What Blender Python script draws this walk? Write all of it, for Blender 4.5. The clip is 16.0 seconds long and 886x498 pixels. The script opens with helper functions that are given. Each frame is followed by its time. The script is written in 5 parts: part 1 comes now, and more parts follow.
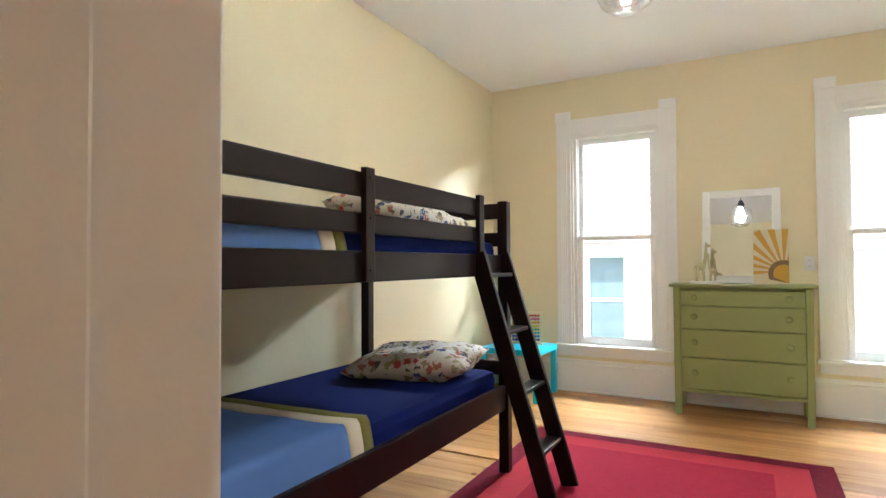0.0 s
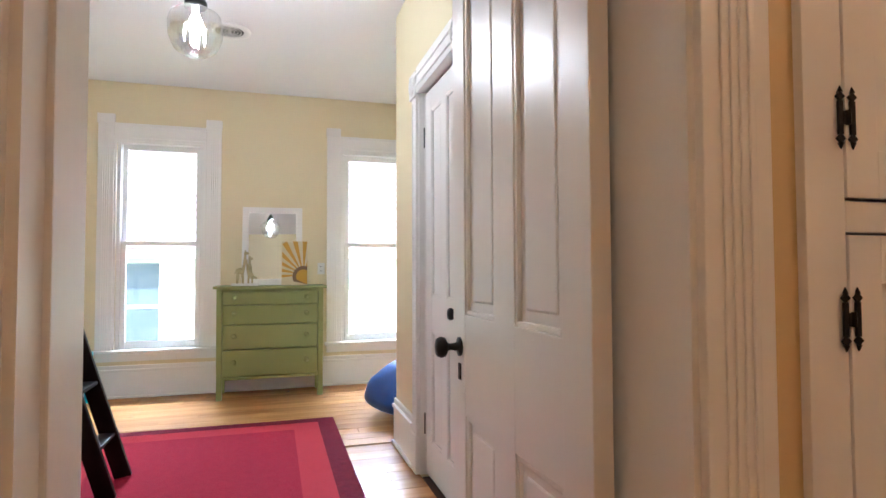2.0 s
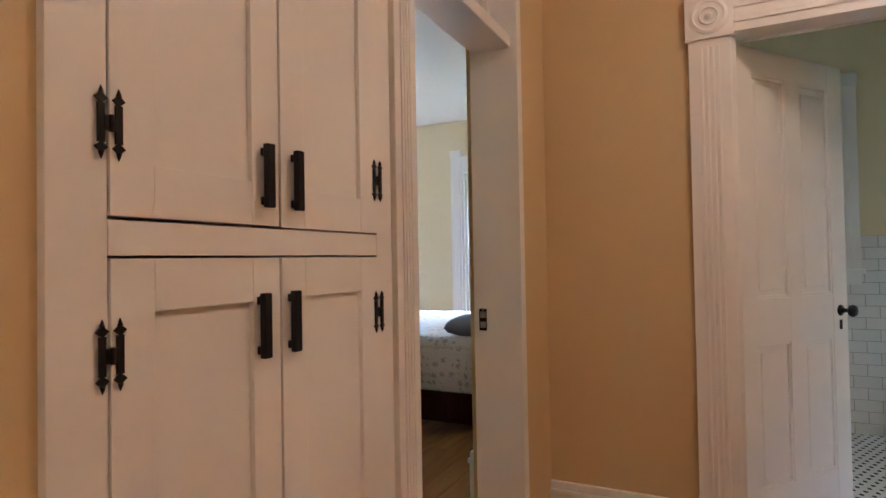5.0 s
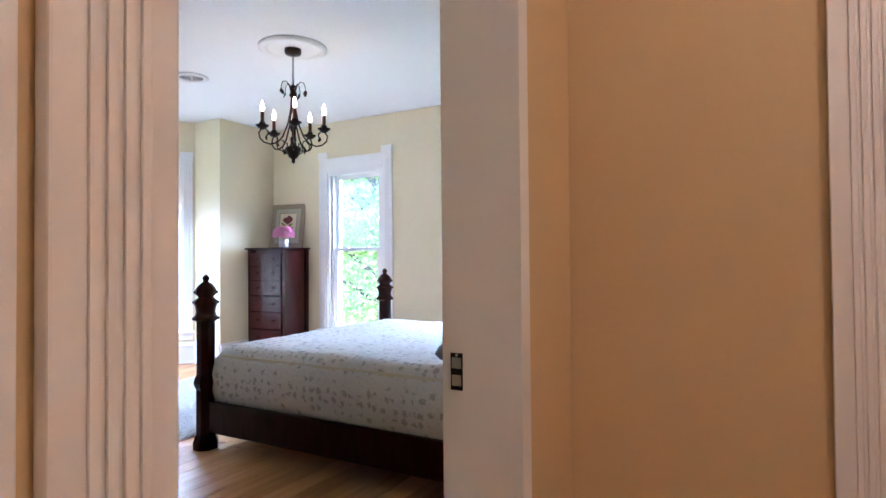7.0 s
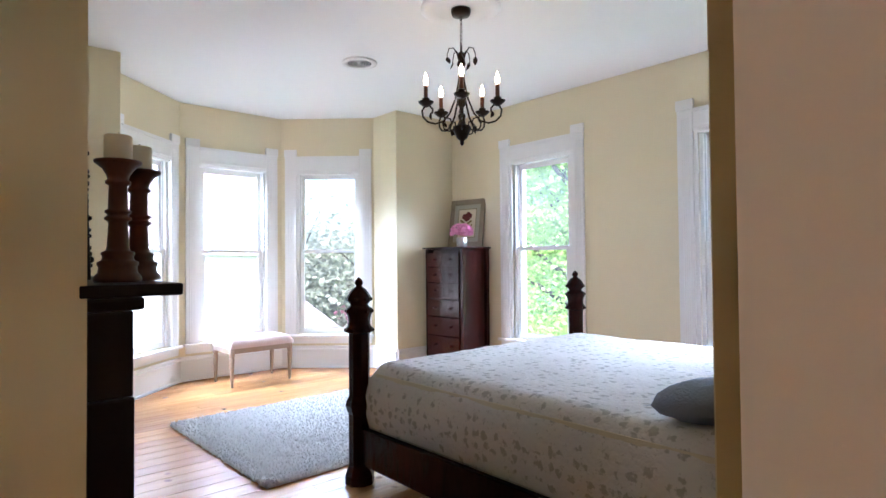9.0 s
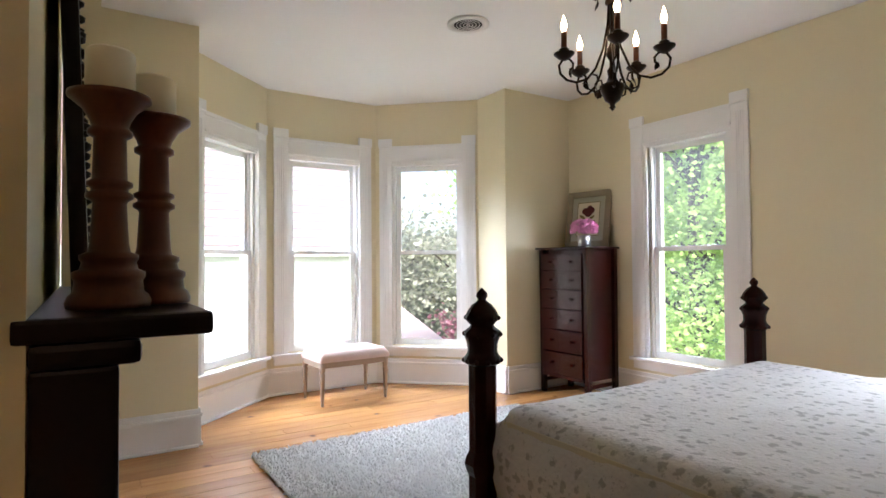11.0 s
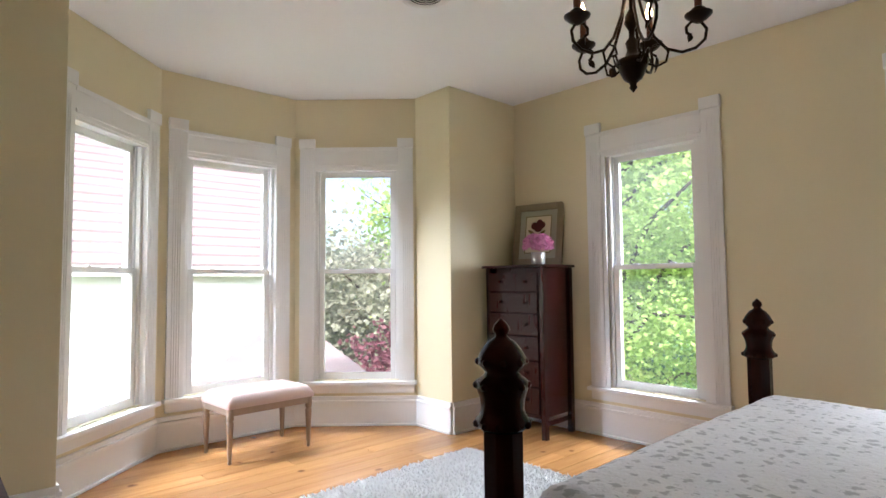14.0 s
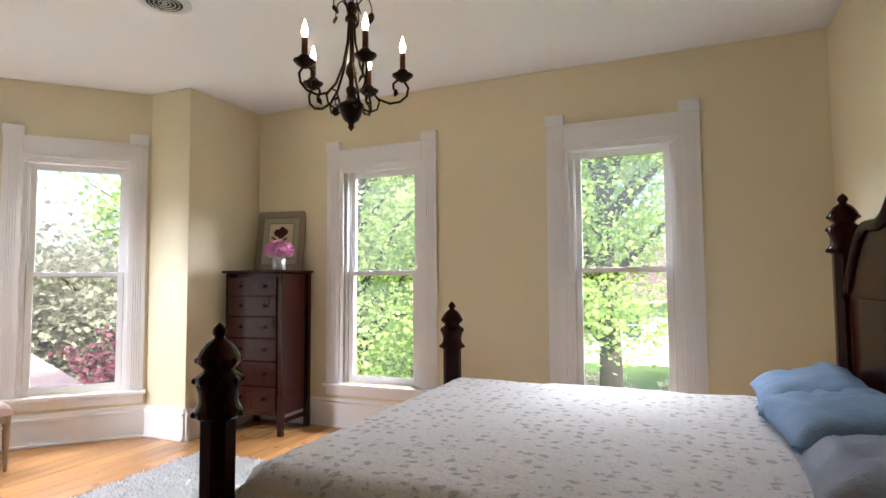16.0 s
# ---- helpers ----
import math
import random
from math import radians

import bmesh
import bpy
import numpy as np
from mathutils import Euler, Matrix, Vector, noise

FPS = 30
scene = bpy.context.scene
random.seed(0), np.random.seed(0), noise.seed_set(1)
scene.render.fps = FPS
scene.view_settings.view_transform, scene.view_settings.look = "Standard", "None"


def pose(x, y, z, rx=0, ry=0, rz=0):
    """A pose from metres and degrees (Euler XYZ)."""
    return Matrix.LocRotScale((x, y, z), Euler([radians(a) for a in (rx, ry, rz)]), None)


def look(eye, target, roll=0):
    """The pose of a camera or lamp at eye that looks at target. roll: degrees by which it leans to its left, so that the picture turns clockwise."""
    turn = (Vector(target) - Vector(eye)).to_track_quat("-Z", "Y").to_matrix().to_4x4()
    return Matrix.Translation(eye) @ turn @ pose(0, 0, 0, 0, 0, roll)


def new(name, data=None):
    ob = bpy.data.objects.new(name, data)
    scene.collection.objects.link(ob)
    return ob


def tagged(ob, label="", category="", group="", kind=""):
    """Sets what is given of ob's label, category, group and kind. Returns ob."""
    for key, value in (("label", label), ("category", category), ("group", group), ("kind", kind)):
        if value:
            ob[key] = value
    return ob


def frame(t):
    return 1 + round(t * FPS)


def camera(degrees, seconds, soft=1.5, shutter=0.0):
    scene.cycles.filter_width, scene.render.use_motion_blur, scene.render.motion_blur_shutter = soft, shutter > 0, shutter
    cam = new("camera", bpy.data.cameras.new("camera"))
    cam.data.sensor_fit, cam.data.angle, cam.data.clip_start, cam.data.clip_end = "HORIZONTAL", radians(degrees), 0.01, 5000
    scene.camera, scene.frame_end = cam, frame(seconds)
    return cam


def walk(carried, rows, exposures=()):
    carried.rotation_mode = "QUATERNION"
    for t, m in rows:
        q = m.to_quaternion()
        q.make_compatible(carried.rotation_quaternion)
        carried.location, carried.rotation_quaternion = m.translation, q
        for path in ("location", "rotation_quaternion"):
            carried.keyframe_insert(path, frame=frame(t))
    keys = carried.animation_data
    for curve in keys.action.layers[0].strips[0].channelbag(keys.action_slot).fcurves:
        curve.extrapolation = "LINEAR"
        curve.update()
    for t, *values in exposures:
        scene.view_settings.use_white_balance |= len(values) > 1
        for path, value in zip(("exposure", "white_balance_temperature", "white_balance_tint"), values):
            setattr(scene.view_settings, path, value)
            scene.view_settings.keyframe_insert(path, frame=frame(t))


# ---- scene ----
cam = camera(76.1, 16.0)
PATH = [
    (0, (-1.619, -0.044, 1.202), (-2.573, 1.713, 1.254), -0.3),
    (0.5, (-1.582, -0.297, 1.19), (-2.489, 1.485, 1.24), -0.3),
    (1, (-1.538, -0.473, 1.204), (-2.241, 1.399, 1.252), -0.2),
    (1.5, (-1.592, -0.589, 1.192), (-1.688, 1.408, 1.248), -0.2),
    (2, (-1.679, -0.661, 1.183), (-1.105, 1.253, 1.253), -0.2),
    (2.5, (-1.728, -0.721, 1.199), (-0.673, 0.977, 1.266), -0.6),
    (3, (-1.762, -0.818, 1.209), (-0.411, 0.655, 1.273), -0.8),
    (3.5, (-1.787, -0.884, 1.222), (-0.255, 0.4, 1.279), -0.9),
    (4, (-1.726, -0.848, 1.215), (-0.063, 0.261, 1.268), -0.9),
    (4.5, (-1.575, -0.779, 1.216), (0.178, 0.183, 1.261), -0.9),
    (5, (-1.32, -0.74, 1.223), (0.473, 0.144, 1.261), -1.0),
    (5.2, (-1.21, -0.73, 1.234), (0.587, 0.147, 1.27), -1.0),
    (7.3, (-0.213, -0.411, 1.244), (1.501, 0.619, 1.28), -0.4),
    (7.5, (-0.129, -0.354, 1.238), (1.56, 0.718, 1.274), -0.4),
    (8, (0.057, -0.204, 1.254), (1.675, 0.971, 1.29), -0.3),
    (8.5, (0.232, -0.075, 1.252), (1.749, 1.229, 1.292), -0.4),
    (9, (0.413, 0.023, 1.249), (1.737, 1.521, 1.29), -0.5),
    (9.5, (0.501, 0.211, 1.251), (1.685, 1.822, 1.292), -0.4),
    (10, (0.588, 0.427, 1.261), (1.708, 2.084, 1.307), -0.4),
    (10.2, (0.632, 0.501, 1.267), (1.743, 2.163, 1.311), -0.4),
    (12.5, (0.988, 1.516, 1.267), (2.009, 3.23, 1.333), -0.5),
    (13, (1.03, 1.636, 1.281), (2.099, 3.324, 1.371), -0.6),
    (13.5, (1.001, 1.679, 1.274), (2.192, 3.282, 1.383), -0.6),
    (14, (0.943, 1.654, 1.266), (2.297, 3.122, 1.382), -0.6),
    (14.5, (0.861, 1.563, 1.276), (2.373, 2.867, 1.394), -0.7),
    (15, (0.792, 1.434, 1.282), (2.406, 2.609, 1.401), -0.7),
    (15.5, (0.732, 1.359, 1.283), (2.446, 2.383, 1.4), -0.6),
    (16, (0.721, 1.316, 1.291), (2.559, 2.098, 1.406), -0.4),
]
walk(cam, [(t, look(eye, target, roll)) for t, eye, target, roll in PATH],
     [(0.0, 2.0, 5800, 6), (2.0, 2.0, 5400, 12), (3.0, 2.0, 5700, 14), (4.0, 2.0, 6000, 14), (5.0, 2.15, 5000, 13), (7.5, 2.45, 4700, 18), (9.0, 2.15, 5100, 17), (10.0, 1.8, 5600, 17), (12.5, 1.5, 6000, 17), (14.0, 1.38, 6000, 17), (16.0, 1.55, 6200, 20)])

# ---- light ----
world = bpy.data.worlds.new("sky")
scene.world = world
world.use_nodes = True
wn = world.node_tree.nodes
sky = wn.new("ShaderNodeTexSky")
sky.sky_type, sky.sun_disc = "NISHITA", False
sky.sun_elevation, sky.sun_rotation = radians(50), radians(215)
sky.air_density, sky.dust_density = 1.0, 3.0
world.node_tree.links.new(sky.outputs[0], wn["Background"].inputs[0])
wn["Background"].inputs[1].default_value = 0.15
sun = new("sun", bpy.data.lights.new("sun", "SUN"))
sun.data.energy, sun.data.angle, sun.data.color = 4.5, radians(2.0), (1.0, 0.95, 0.86)
sun.matrix_world = look((-11, -16, 23), (0, 0, 0))
# the open sky above each window, as lamps just outside it
for i, (x, y, dx, dy, watts) in enumerate(((1.95, 6.0, -0.68, 0.73, 125), (2.855, 6.4, 0, 1, 125), (3.85, 6.0, 0.68, 0.73, 135), (5.2, 3.775, 1, 0, 165), (5.2, 1.735, 1, 0, 140),
                                       (-0.62, 5.4, 0, 1, 420), (-2.705, 5.4, 0, 1, 420), (3.5, -1.1, 1, 0, 280))):
    lamp = new("sky_lamp", bpy.data.lights.new("sky_lamp", "AREA"))
    lamp.data.shape, lamp.data.size, lamp.data.size_y, lamp.data.energy, lamp.data.color = "RECTANGLE", 1.3, 1.0, watts, (0.86, 0.94, 1.0)
    lamp.matrix_world = look((x + dx * 1.25, y + dy * 1.25, 3.15), (x - dx * 0.5, y - dy * 0.5, 1.2))


# ---- materials ----
def material(name, colour, rough=0.5, second=None, scale=8.0, bump=0.05, bump_scale=120.0, metal=0.0, spread=0.0,
             stretch=(1, 1, 1), sheen=0.0, coat=0.0):
    """Two tones mixed by noise, fine relief, and a spread of brightness from object to object."""
    m = bpy.data.materials.new(name)
    m.use_nodes = True
    n, l = m.node_tree.nodes, m.node_tree.links
    b = n["Principled BSDF"]
    b.inputs["Roughness"].default_value, b.inputs["Metallic"].default_value = rough, metal
    b.inputs["Sheen Weight"].default_value, b.inputs["Coat Weight"].default_value = sheen, coat
    geo, mp = n.new("ShaderNodeNewGeometry"), n.new("ShaderNodeMapping")
    mp.inputs["Scale"].default_value = stretch
    l.new(geo.outputs["Position"], mp.inputs[0])
    no = n.new("ShaderNodeTexNoise")
    no.inputs["Scale"].default_value, no.inputs["Detail"].default_value = scale, 6
    l.new(mp.outputs[0], no.inputs["Vector"])
    mix = n.new("ShaderNodeMix")
    mix.data_type = "RGBA"
    second = second or tuple(c * 0.9 for c in colour)
    mix.inputs[6].default_value, mix.inputs[7].default_value = (*colour, 1), (*second, 1)
    l.new(no.outputs[0], mix.inputs[0])
    out = mix.outputs[2]
    if spread:
        info, hsv, mr = n.new("ShaderNodeObjectInfo"), n.new("ShaderNodeHueSaturation"), n.new("ShaderNodeMapRange")
        mr.inputs[3].default_value, mr.inputs[4].default_value = 1 - spread, 1 + spread
        l.new(info.outputs["Random"], mr.inputs[0])
        l.new(mr.outputs[0], hsv.inputs["Value"])
        l.new(out, hsv.inputs["Color"])
        out = hsv.outputs[0]
        l.new(info.outputs["Random"], mp.inputs["Location"])
    l.new(out, b.inputs["Base Color"])
    if bump:
        fine, bp = n.new("ShaderNodeTexNoise"), n.new("ShaderNodeBump")
        fine.inputs["Scale"].default_value = bump_scale
        l.new(mp.outputs[0], fine.inputs["Vector"])
        bp.inputs["Strength"].default_value, bp.inputs["Distance"].default_value = bump, 0.01
        l.new(fine.outputs[0], bp.inputs["Height"])
        l.new(bp.outputs[0], b.inputs["Normal"])
    return m


def shape_layer(m, tex, colours, stops, scale, factor=1.0, rand=1.0):
    """Lays a printed pattern of cells over a material: colours at stops of the cell's distance or colour."""
    n, l = m.node_tree.nodes, m.node_tree.links
    b = n["Principled BSDF"]
    old = b.inputs["Base Color"].links[0].from_socket
    geo, v = n.new("ShaderNodeNewGeometry"), n.new("ShaderNodeTexVoronoi")
    v.inputs["Scale"].default_value, v.inputs["Randomness"].default_value = scale, rand
    wob, add = n.new("ShaderNodeTexNoise"), n.new("ShaderNodeMix")
    wob.inputs["Scale"].default_value = scale * 2.2
    add.data_type, add.blend_type = "RGBA", "LINEAR_LIGHT"
    add.inputs[0].default_value = 0.03
    l.new(geo.outputs["Position"], wob.inputs["Vector"])
    l.new(geo.outputs["Position"], add.inputs[6])
    l.new(wob.outputs["Color"], add.inputs[7])
    l.new(add.outputs[2], v.inputs["Vector"])
    ramp = n.new("ShaderNodeValToRGB")
    ramp.color_ramp.interpolation = "EASE"
    el = ramp.color_ramp.elements
    el[0].position, el[1].position = stops
    el[0].color, el[1].color = (1, 1, 1, 1), (0, 0, 0, 1)
    l.new(v.outputs["Distance"], ramp.inputs[0])
    mix = n.new("ShaderNodeMix")
    mix.data_type = "RGBA"
    mul = n.new("ShaderNodeMath")
    mul.operation = "MULTIPLY"
    mul.inputs[1].default_value = factor
    l.new(ramp.outputs[0], mul.inputs[0])
    l.new(mul.outputs[0], mix.inputs[0])
    l.new(old, mix.inputs[6])
    if tex == "cells":
        pick = n.new("ShaderNodeValToRGB")
        pick.color_ramp.interpolation = "CONSTANT"
        e = pick.color_ramp.elements
        while len(e) < len(colours):
            e.new(0.5)
        for i, c in enumerate(colours):
            e[i].position, e[i].color = i / len(colours), (*c, 1)
        sep = n.new("ShaderNodeSeparateColor")
        l.new(v.outputs["Color"], sep.inputs[0])
        l.new(sep.outputs[0], pick.inputs[0])
        l.new(pick.outputs[0], mix.inputs[7])
    else:
        mix.inputs[7].default_value = (*colours[0], 1)
    l.new(mix.outputs[2], b.inputs["Base Color"])
    return m


def glass_material(name, gloss=0.06, tint=(0.97, 0.985, 0.98), haze_share=0.0):
    """Clear thin glass with a little gloss; the last argument mixes in a pale veil that imitates bright haze."""
    m = bpy.data.materials.new(name)
    m.use_nodes = True
    n, l = m.node_tree.nodes, m.node_tree.links
    n.remove(n["Principled BSDF"])
    tr, gl, mix, fr = n.new("ShaderNodeBsdfTransparent"), n.new("ShaderNodeBsdfGlossy"), n.new("ShaderNodeMixShader"), n.new("ShaderNodeLayerWeight")
    tr.inputs[0].default_value, gl.inputs["Roughness"].default_value = (*tint, 1), 0.02
    power, share = n.new("ShaderNodeMath"), n.new("ShaderNodeMath")
    power.operation, share.operation = "POWER", "MULTIPLY_ADD"
    power.inputs[1].default_value, share.inputs[1].default_value, share.inputs[2].default_value = 4.0, 0.5, gloss * 0.4
    l.new(fr.outputs["Facing"], power.inputs[0])
    l.new(power.outputs[0], share.inputs[0])
    l.new(share.outputs[0], mix.inputs[0])
    l.new(tr.outputs[0], mix.inputs[1])
    l.new(gl.outputs[0], mix.inputs[2])
    out = mix.outputs[0]
    if haze_share:
        haze_bsdf, veil = n.new("ShaderNodeBsdfTranslucent"), n.new("ShaderNodeMixShader")
        haze_bsdf.inputs[0].default_value, veil.inputs[0].default_value = (0.9, 0.92, 0.92, 1), haze_share
        l.new(out, veil.inputs[1])
        l.new(haze_bsdf.outputs[0], veil.inputs[2])
        out = veil.outputs[0]
    l.new(out, n["Material Output"].inputs[0])
    return m


def glow(name, colour, strength):
    m = bpy.data.materials.new(name)
    m.use_nodes = True
    b = m.node_tree.nodes["Principled BSDF"]
    b.inputs["Emission Color"].default_value, b.inputs["Emission Strength"].default_value = (*colour, 1), strength
    b.inputs["Base Color"].default_value = (*colour, 1)
    return m


CREAM = material("cream_wall_paint", (0.75, 0.665, 0.45), 0.6, (0.715, 0.63, 0.415), 1.5, 0.06, 300)
OCHRE = material("ochre_wall_paint", (0.64, 0.48, 0.25), 0.55, (0.60, 0.445, 0.225), 1.5, 0.06, 300)
WHITE = material("white_trim_paint", (0.82, 0.81, 0.79), 0.32, (0.79, 0.775, 0.755), 3, 0.05, 60)
CEIL = material("ceiling_paint", (0.82, 0.815, 0.81), 0.8, (0.795, 0.79, 0.785), 1.2, 0.08, 200)
PINE = material("honey_pine_boards", (0.60, 0.31, 0.11), 0.26, (0.32, 0.135, 0.04), 3.2, 0.05, 60, spread=0.22, stretch=(0.7, 7, 7))
shape_layer(PINE, "plain", [(0.12, 0.045, 0.014)], (0.05, 0.13), 3.6, 0.8)
SEAM = material("dark_floor_seam", (0.06, 0.03, 0.015), 0.8)
MAHOG = material("mahogany", (0.034, 0.004, 0.003), 0.2, (0.009, 0.002, 0.0018), 6, 0.03, 90, stretch=(5, 5, 0.8))
BEDWOOD = material("dark_carved_wood", (0.036, 0.0065, 0.0035), 0.2, (0.007, 0.0018, 0.0012), 7, 0.06, 80, stretch=(4, 4, 0.8))
BUNKWOOD = material("espresso_wood", (0.014, 0.004, 0.0035), 0.4, (0.007, 0.0025, 0.002), 6, 0.04, 80, stretch=(4, 0.8, 4))
CANDLEWOOD = material("turned_oak", (0.12, 0.034, 0.012), 0.35, (0.055, 0.015, 0.006), 10, 0.06, 90, stretch=(6, 6, 1))
BLACKWOOD = material("black_painted_wood", (0.004, 0.0028, 0.0028), 0.38, (0.008, 0.004, 0.0035), 5, 0.06, 60)
IRON = material("black_iron", (0.012, 0.011, 0.011), 0.4, (0.02, 0.018, 0.016), 20, 0.1, 200, metal=0.3)
BRONZE = material("bronze_iron", (0.03, 0.017, 0.011), 0.36, (0.012, 0.008, 0.006), 18, 0.08, 150, metal=0.7)
STEEL = material("brushed_steel", (0.6, 0.6, 0.6), 0.3, (0.5, 0.5, 0.5), 20, 0.02, 200, metal=1.0)
GREEN = material("sage_green_paint", (0.27, 0.30, 0.11), 0.42, (0.23, 0.26, 0.09), 4, 0.06, 70)
AQUA = material("aqua_paint", (0.02, 0.52, 0.70), 0.35, (0.02, 0.46, 0.63), 4, 0.02, 90)
NAVY = material("navy_cotton", (0.004, 0.012, 0.115), 0.85, (0.003, 0.008, 0.075), 5, 0.25, 300)
SKYBLUE = material("light_blue_cotton", (0.13, 0.25, 0.58), 0.85, (0.11, 0.21, 0.52), 6, 0.25, 300)
STRIPE_W = material("cream_cotton", (0.72, 0.66, 0.52), 0.85, None, 6, 0.25, 300)
STRIPE_G = material("olive_cotton", (0.20, 0.19, 0.045), 0.85, None, 6, 0.25, 300)
PRINT = material("printed_pillow_cotton", (0.66, 0.60, 0.52), 0.85, (0.60, 0.54, 0.46), 6, 0.3, 200)
shape_layer(PRINT, "cells", [(0.45, 0.05, 0.04), (0.04, 0.06, 0.18), (0.30, 0.22, 0.12), (0.07, 0.06, 0.06), (0.32, 0.30, 0.12), (0.35, 0.12, 0.08)], (0.40, 0.47), 22, 0.95)
COVER = material("quilted_coverlet", (0.74, 0.72, 0.70), 0.9, (0.68, 0.66, 0.64), 5, 0.5, 45)
shape_layer(COVER, "plain", [(0.36, 0.35, 0.33)], (0.22, 0.38), 17, 0.75, 0.5)
shape_layer(COVER, "plain", [(0.42, 0.40, 0.37)], (0.14, 0.24), 30, 0.5)
SHAM = material("slate_blue_linen", (0.34, 0.40, 0.52), 0.85, (0.29, 0.35, 0.47), 6, 0.35, 90)
SHAM_B = material("light_blue_linen", (0.26, 0.42, 0.66), 0.85, (0.22, 0.36, 0.60), 6, 0.35, 90)
SHAG = material("grey_shag", (0.72, 0.71, 0.69), 0.95, (0.64, 0.63, 0.61), 14, 0.8, 60)
RED_A = material("crimson_pile", (0.34, 0.014, 0.036), 0.95, (0.25, 0.009, 0.026), 30, 0.6, 260)
RED_B = material("coral_pile", (0.44, 0.035, 0.05), 0.95, (0.37, 0.028, 0.04), 30, 0.6, 260)
RED_C = material("dark_red_pile", (0.21, 0.014, 0.030), 0.95, (0.10, 0.008, 0.020), 30, 0.6, 260)
PINKSEAT = material("blush_upholstery", (0.62, 0.47, 0.42), 0.8, (0.58, 0.43, 0.38), 8, 0.3, 200)
GREYWOOD = material("limed_wood", (0.36, 0.26, 0.19), 0.5, (0.27, 0.19, 0.13), 9, 0.08, 90, stretch=(5, 5, 0.8))
WAX = material("ivory_wax", (0.80, 0.74, 0.60), 0.5, (0.76, 0.70, 0.55), 6, 0.04, 60)
GOLD = material("worn_gold_frame", (0.30, 0.24, 0.15), 0.5, (0.21, 0.18, 0.12), 14, 0.15, 80, metal=0.1)
MATBOARD = material("aged_mat_board", (0.42, 0.40, 0.30), 0.8, (0.36, 0.34, 0.25), 12, 0.02, 90)
PETAL = material("pink_petals", (0.80, 0.36, 0.58), 0.6, (0.70, 0.25, 0.48), 30, 0.02, 60)
DARKRED = material("dark_red_print", (0.13, 0.02, 0.02), 0.8)
LEAFPRINT = material("olive_print", (0.22, 0.17, 0.06), 0.8)
BEAN = material("blue_vinyl", (0.012, 0.075, 0.33), 0.38, (0.01, 0.055, 0.26), 5, 0.08, 40)
CERAMIC = material("cream_ceramic", (0.52, 0.45, 0.26), 0.25, (0.46, 0.39, 0.22), 8, 0.02, 60)
SUN_Y = material("ochre_canvas", (0.60, 0.34, 0.05), 0.8, (0.52, 0.29, 0.04), 14, 0.1, 200)
SUN_W = material("ivory_canvas", (0.70, 0.63, 0.46), 0.8, (0.62, 0.55, 0.38), 14, 0.1, 200)
SUN_B = material("brown_canvas", (0.20, 0.12, 0.07), 0.8)
PLASTIC = material("white_plastic", (0.78, 0.77, 0.74), 0.3, None, 5, 0.0)
TILE = material("white_glazed_tile", (0.76, 0.77, 0.77), 0.12, (0.73, 0.74, 0.74), 5, 0.01, 30, spread=0.03)
GROUT = material("grey_grout", (0.38, 0.37, 0.36), 0.9)
BLACKTILE = material("black_tile", (0.015, 0.015, 0.017), 0.25)
SLATE = material("hearth_slate", (0.045, 0.045, 0.05), 0.5, (0.03, 0.03, 0.034), 12, 0.2, 40)
# the panes' slight veil imitates glare washing out the view
GLASS, LAMPGLASS = glass_material("window_glass", haze_share=0.012), glass_material("lamp_glass", 0.75, (0.97, 0.98, 0.98))
MIRROR = material("mirror_silver", (0.86, 0.87, 0.87), 0.02, (0.86, 0.87, 0.87), 1, 0.0, metal=1.0)
FLAME = glow("candle_bulb", (1.0, 0.66, 0.32), 17)
BULB = glow("pendant_bulb", (1.0, 0.97, 0.91), 150)
HALLBULB = glow("hall_lamp_glass", (1.0, 0.68, 0.42), 12.5)
GRASS = material("lawn", (0.10, 0.20, 0.035), 0.95, (0.06, 0.13, 0.02), 0.6, 0.6, 20)
BARK = material("bark", (0.12, 0.09, 0.065), 0.95, (0.06, 0.045, 0.035), 6, 0.8, 20, stretch=(4, 4, 0.6))
SIDING = material("white_siding", (0.78, 0.77, 0.70), 0.6, (0.74, 0.73, 0.66), 1.5, 0.05, 60)
SHINGLE = material("red_brown_shingle", (0.21, 0.15, 0.145), 0.9, (0.17, 0.12, 0.115), 5, 0.4, 40, spread=0.08)
DARKGLASS = material("dark_house_glass", (0.10, 0.13, 0.17), 0.1, None, 3, 0.0)


def leaf_material(name, a, b):
    m = material(name, a, 0.6, b, 0.9, 0.0)
    n, l = m.node_tree.nodes, m.node_tree.links
    p = n["Principled BSDF"]
    geo, hsv, mr = n.new("ShaderNodeNewGeometry"), n.new("ShaderNodeHueSaturation"), n.new("ShaderNodeMapRange")
    mr.inputs[3].default_value, mr.inputs[4].default_value = 0.8, 1.25
    l.new(geo.outputs["Random Per Island"], mr.inputs[0])
    l.new(mr.outputs[0], hsv.inputs["Value"])
    l.new(p.inputs["Base Color"].links[0].from_socket, hsv.inputs["Color"])
    l.new(hsv.outputs[0], p.inputs["Base Color"])
    tl, add = n.new("ShaderNodeBsdfTranslucent"), n.new("ShaderNodeMixShader")
    add.inputs[0].default_value = 0.5
    l.new(hsv.outputs[0], tl.inputs[0])
    l.new(p.outputs[0], add.inputs[1])
    l.new(tl.outputs[0], add.inputs[2])
    l.new(add.outputs[0], n["Material Output"].inputs[0])
    return m


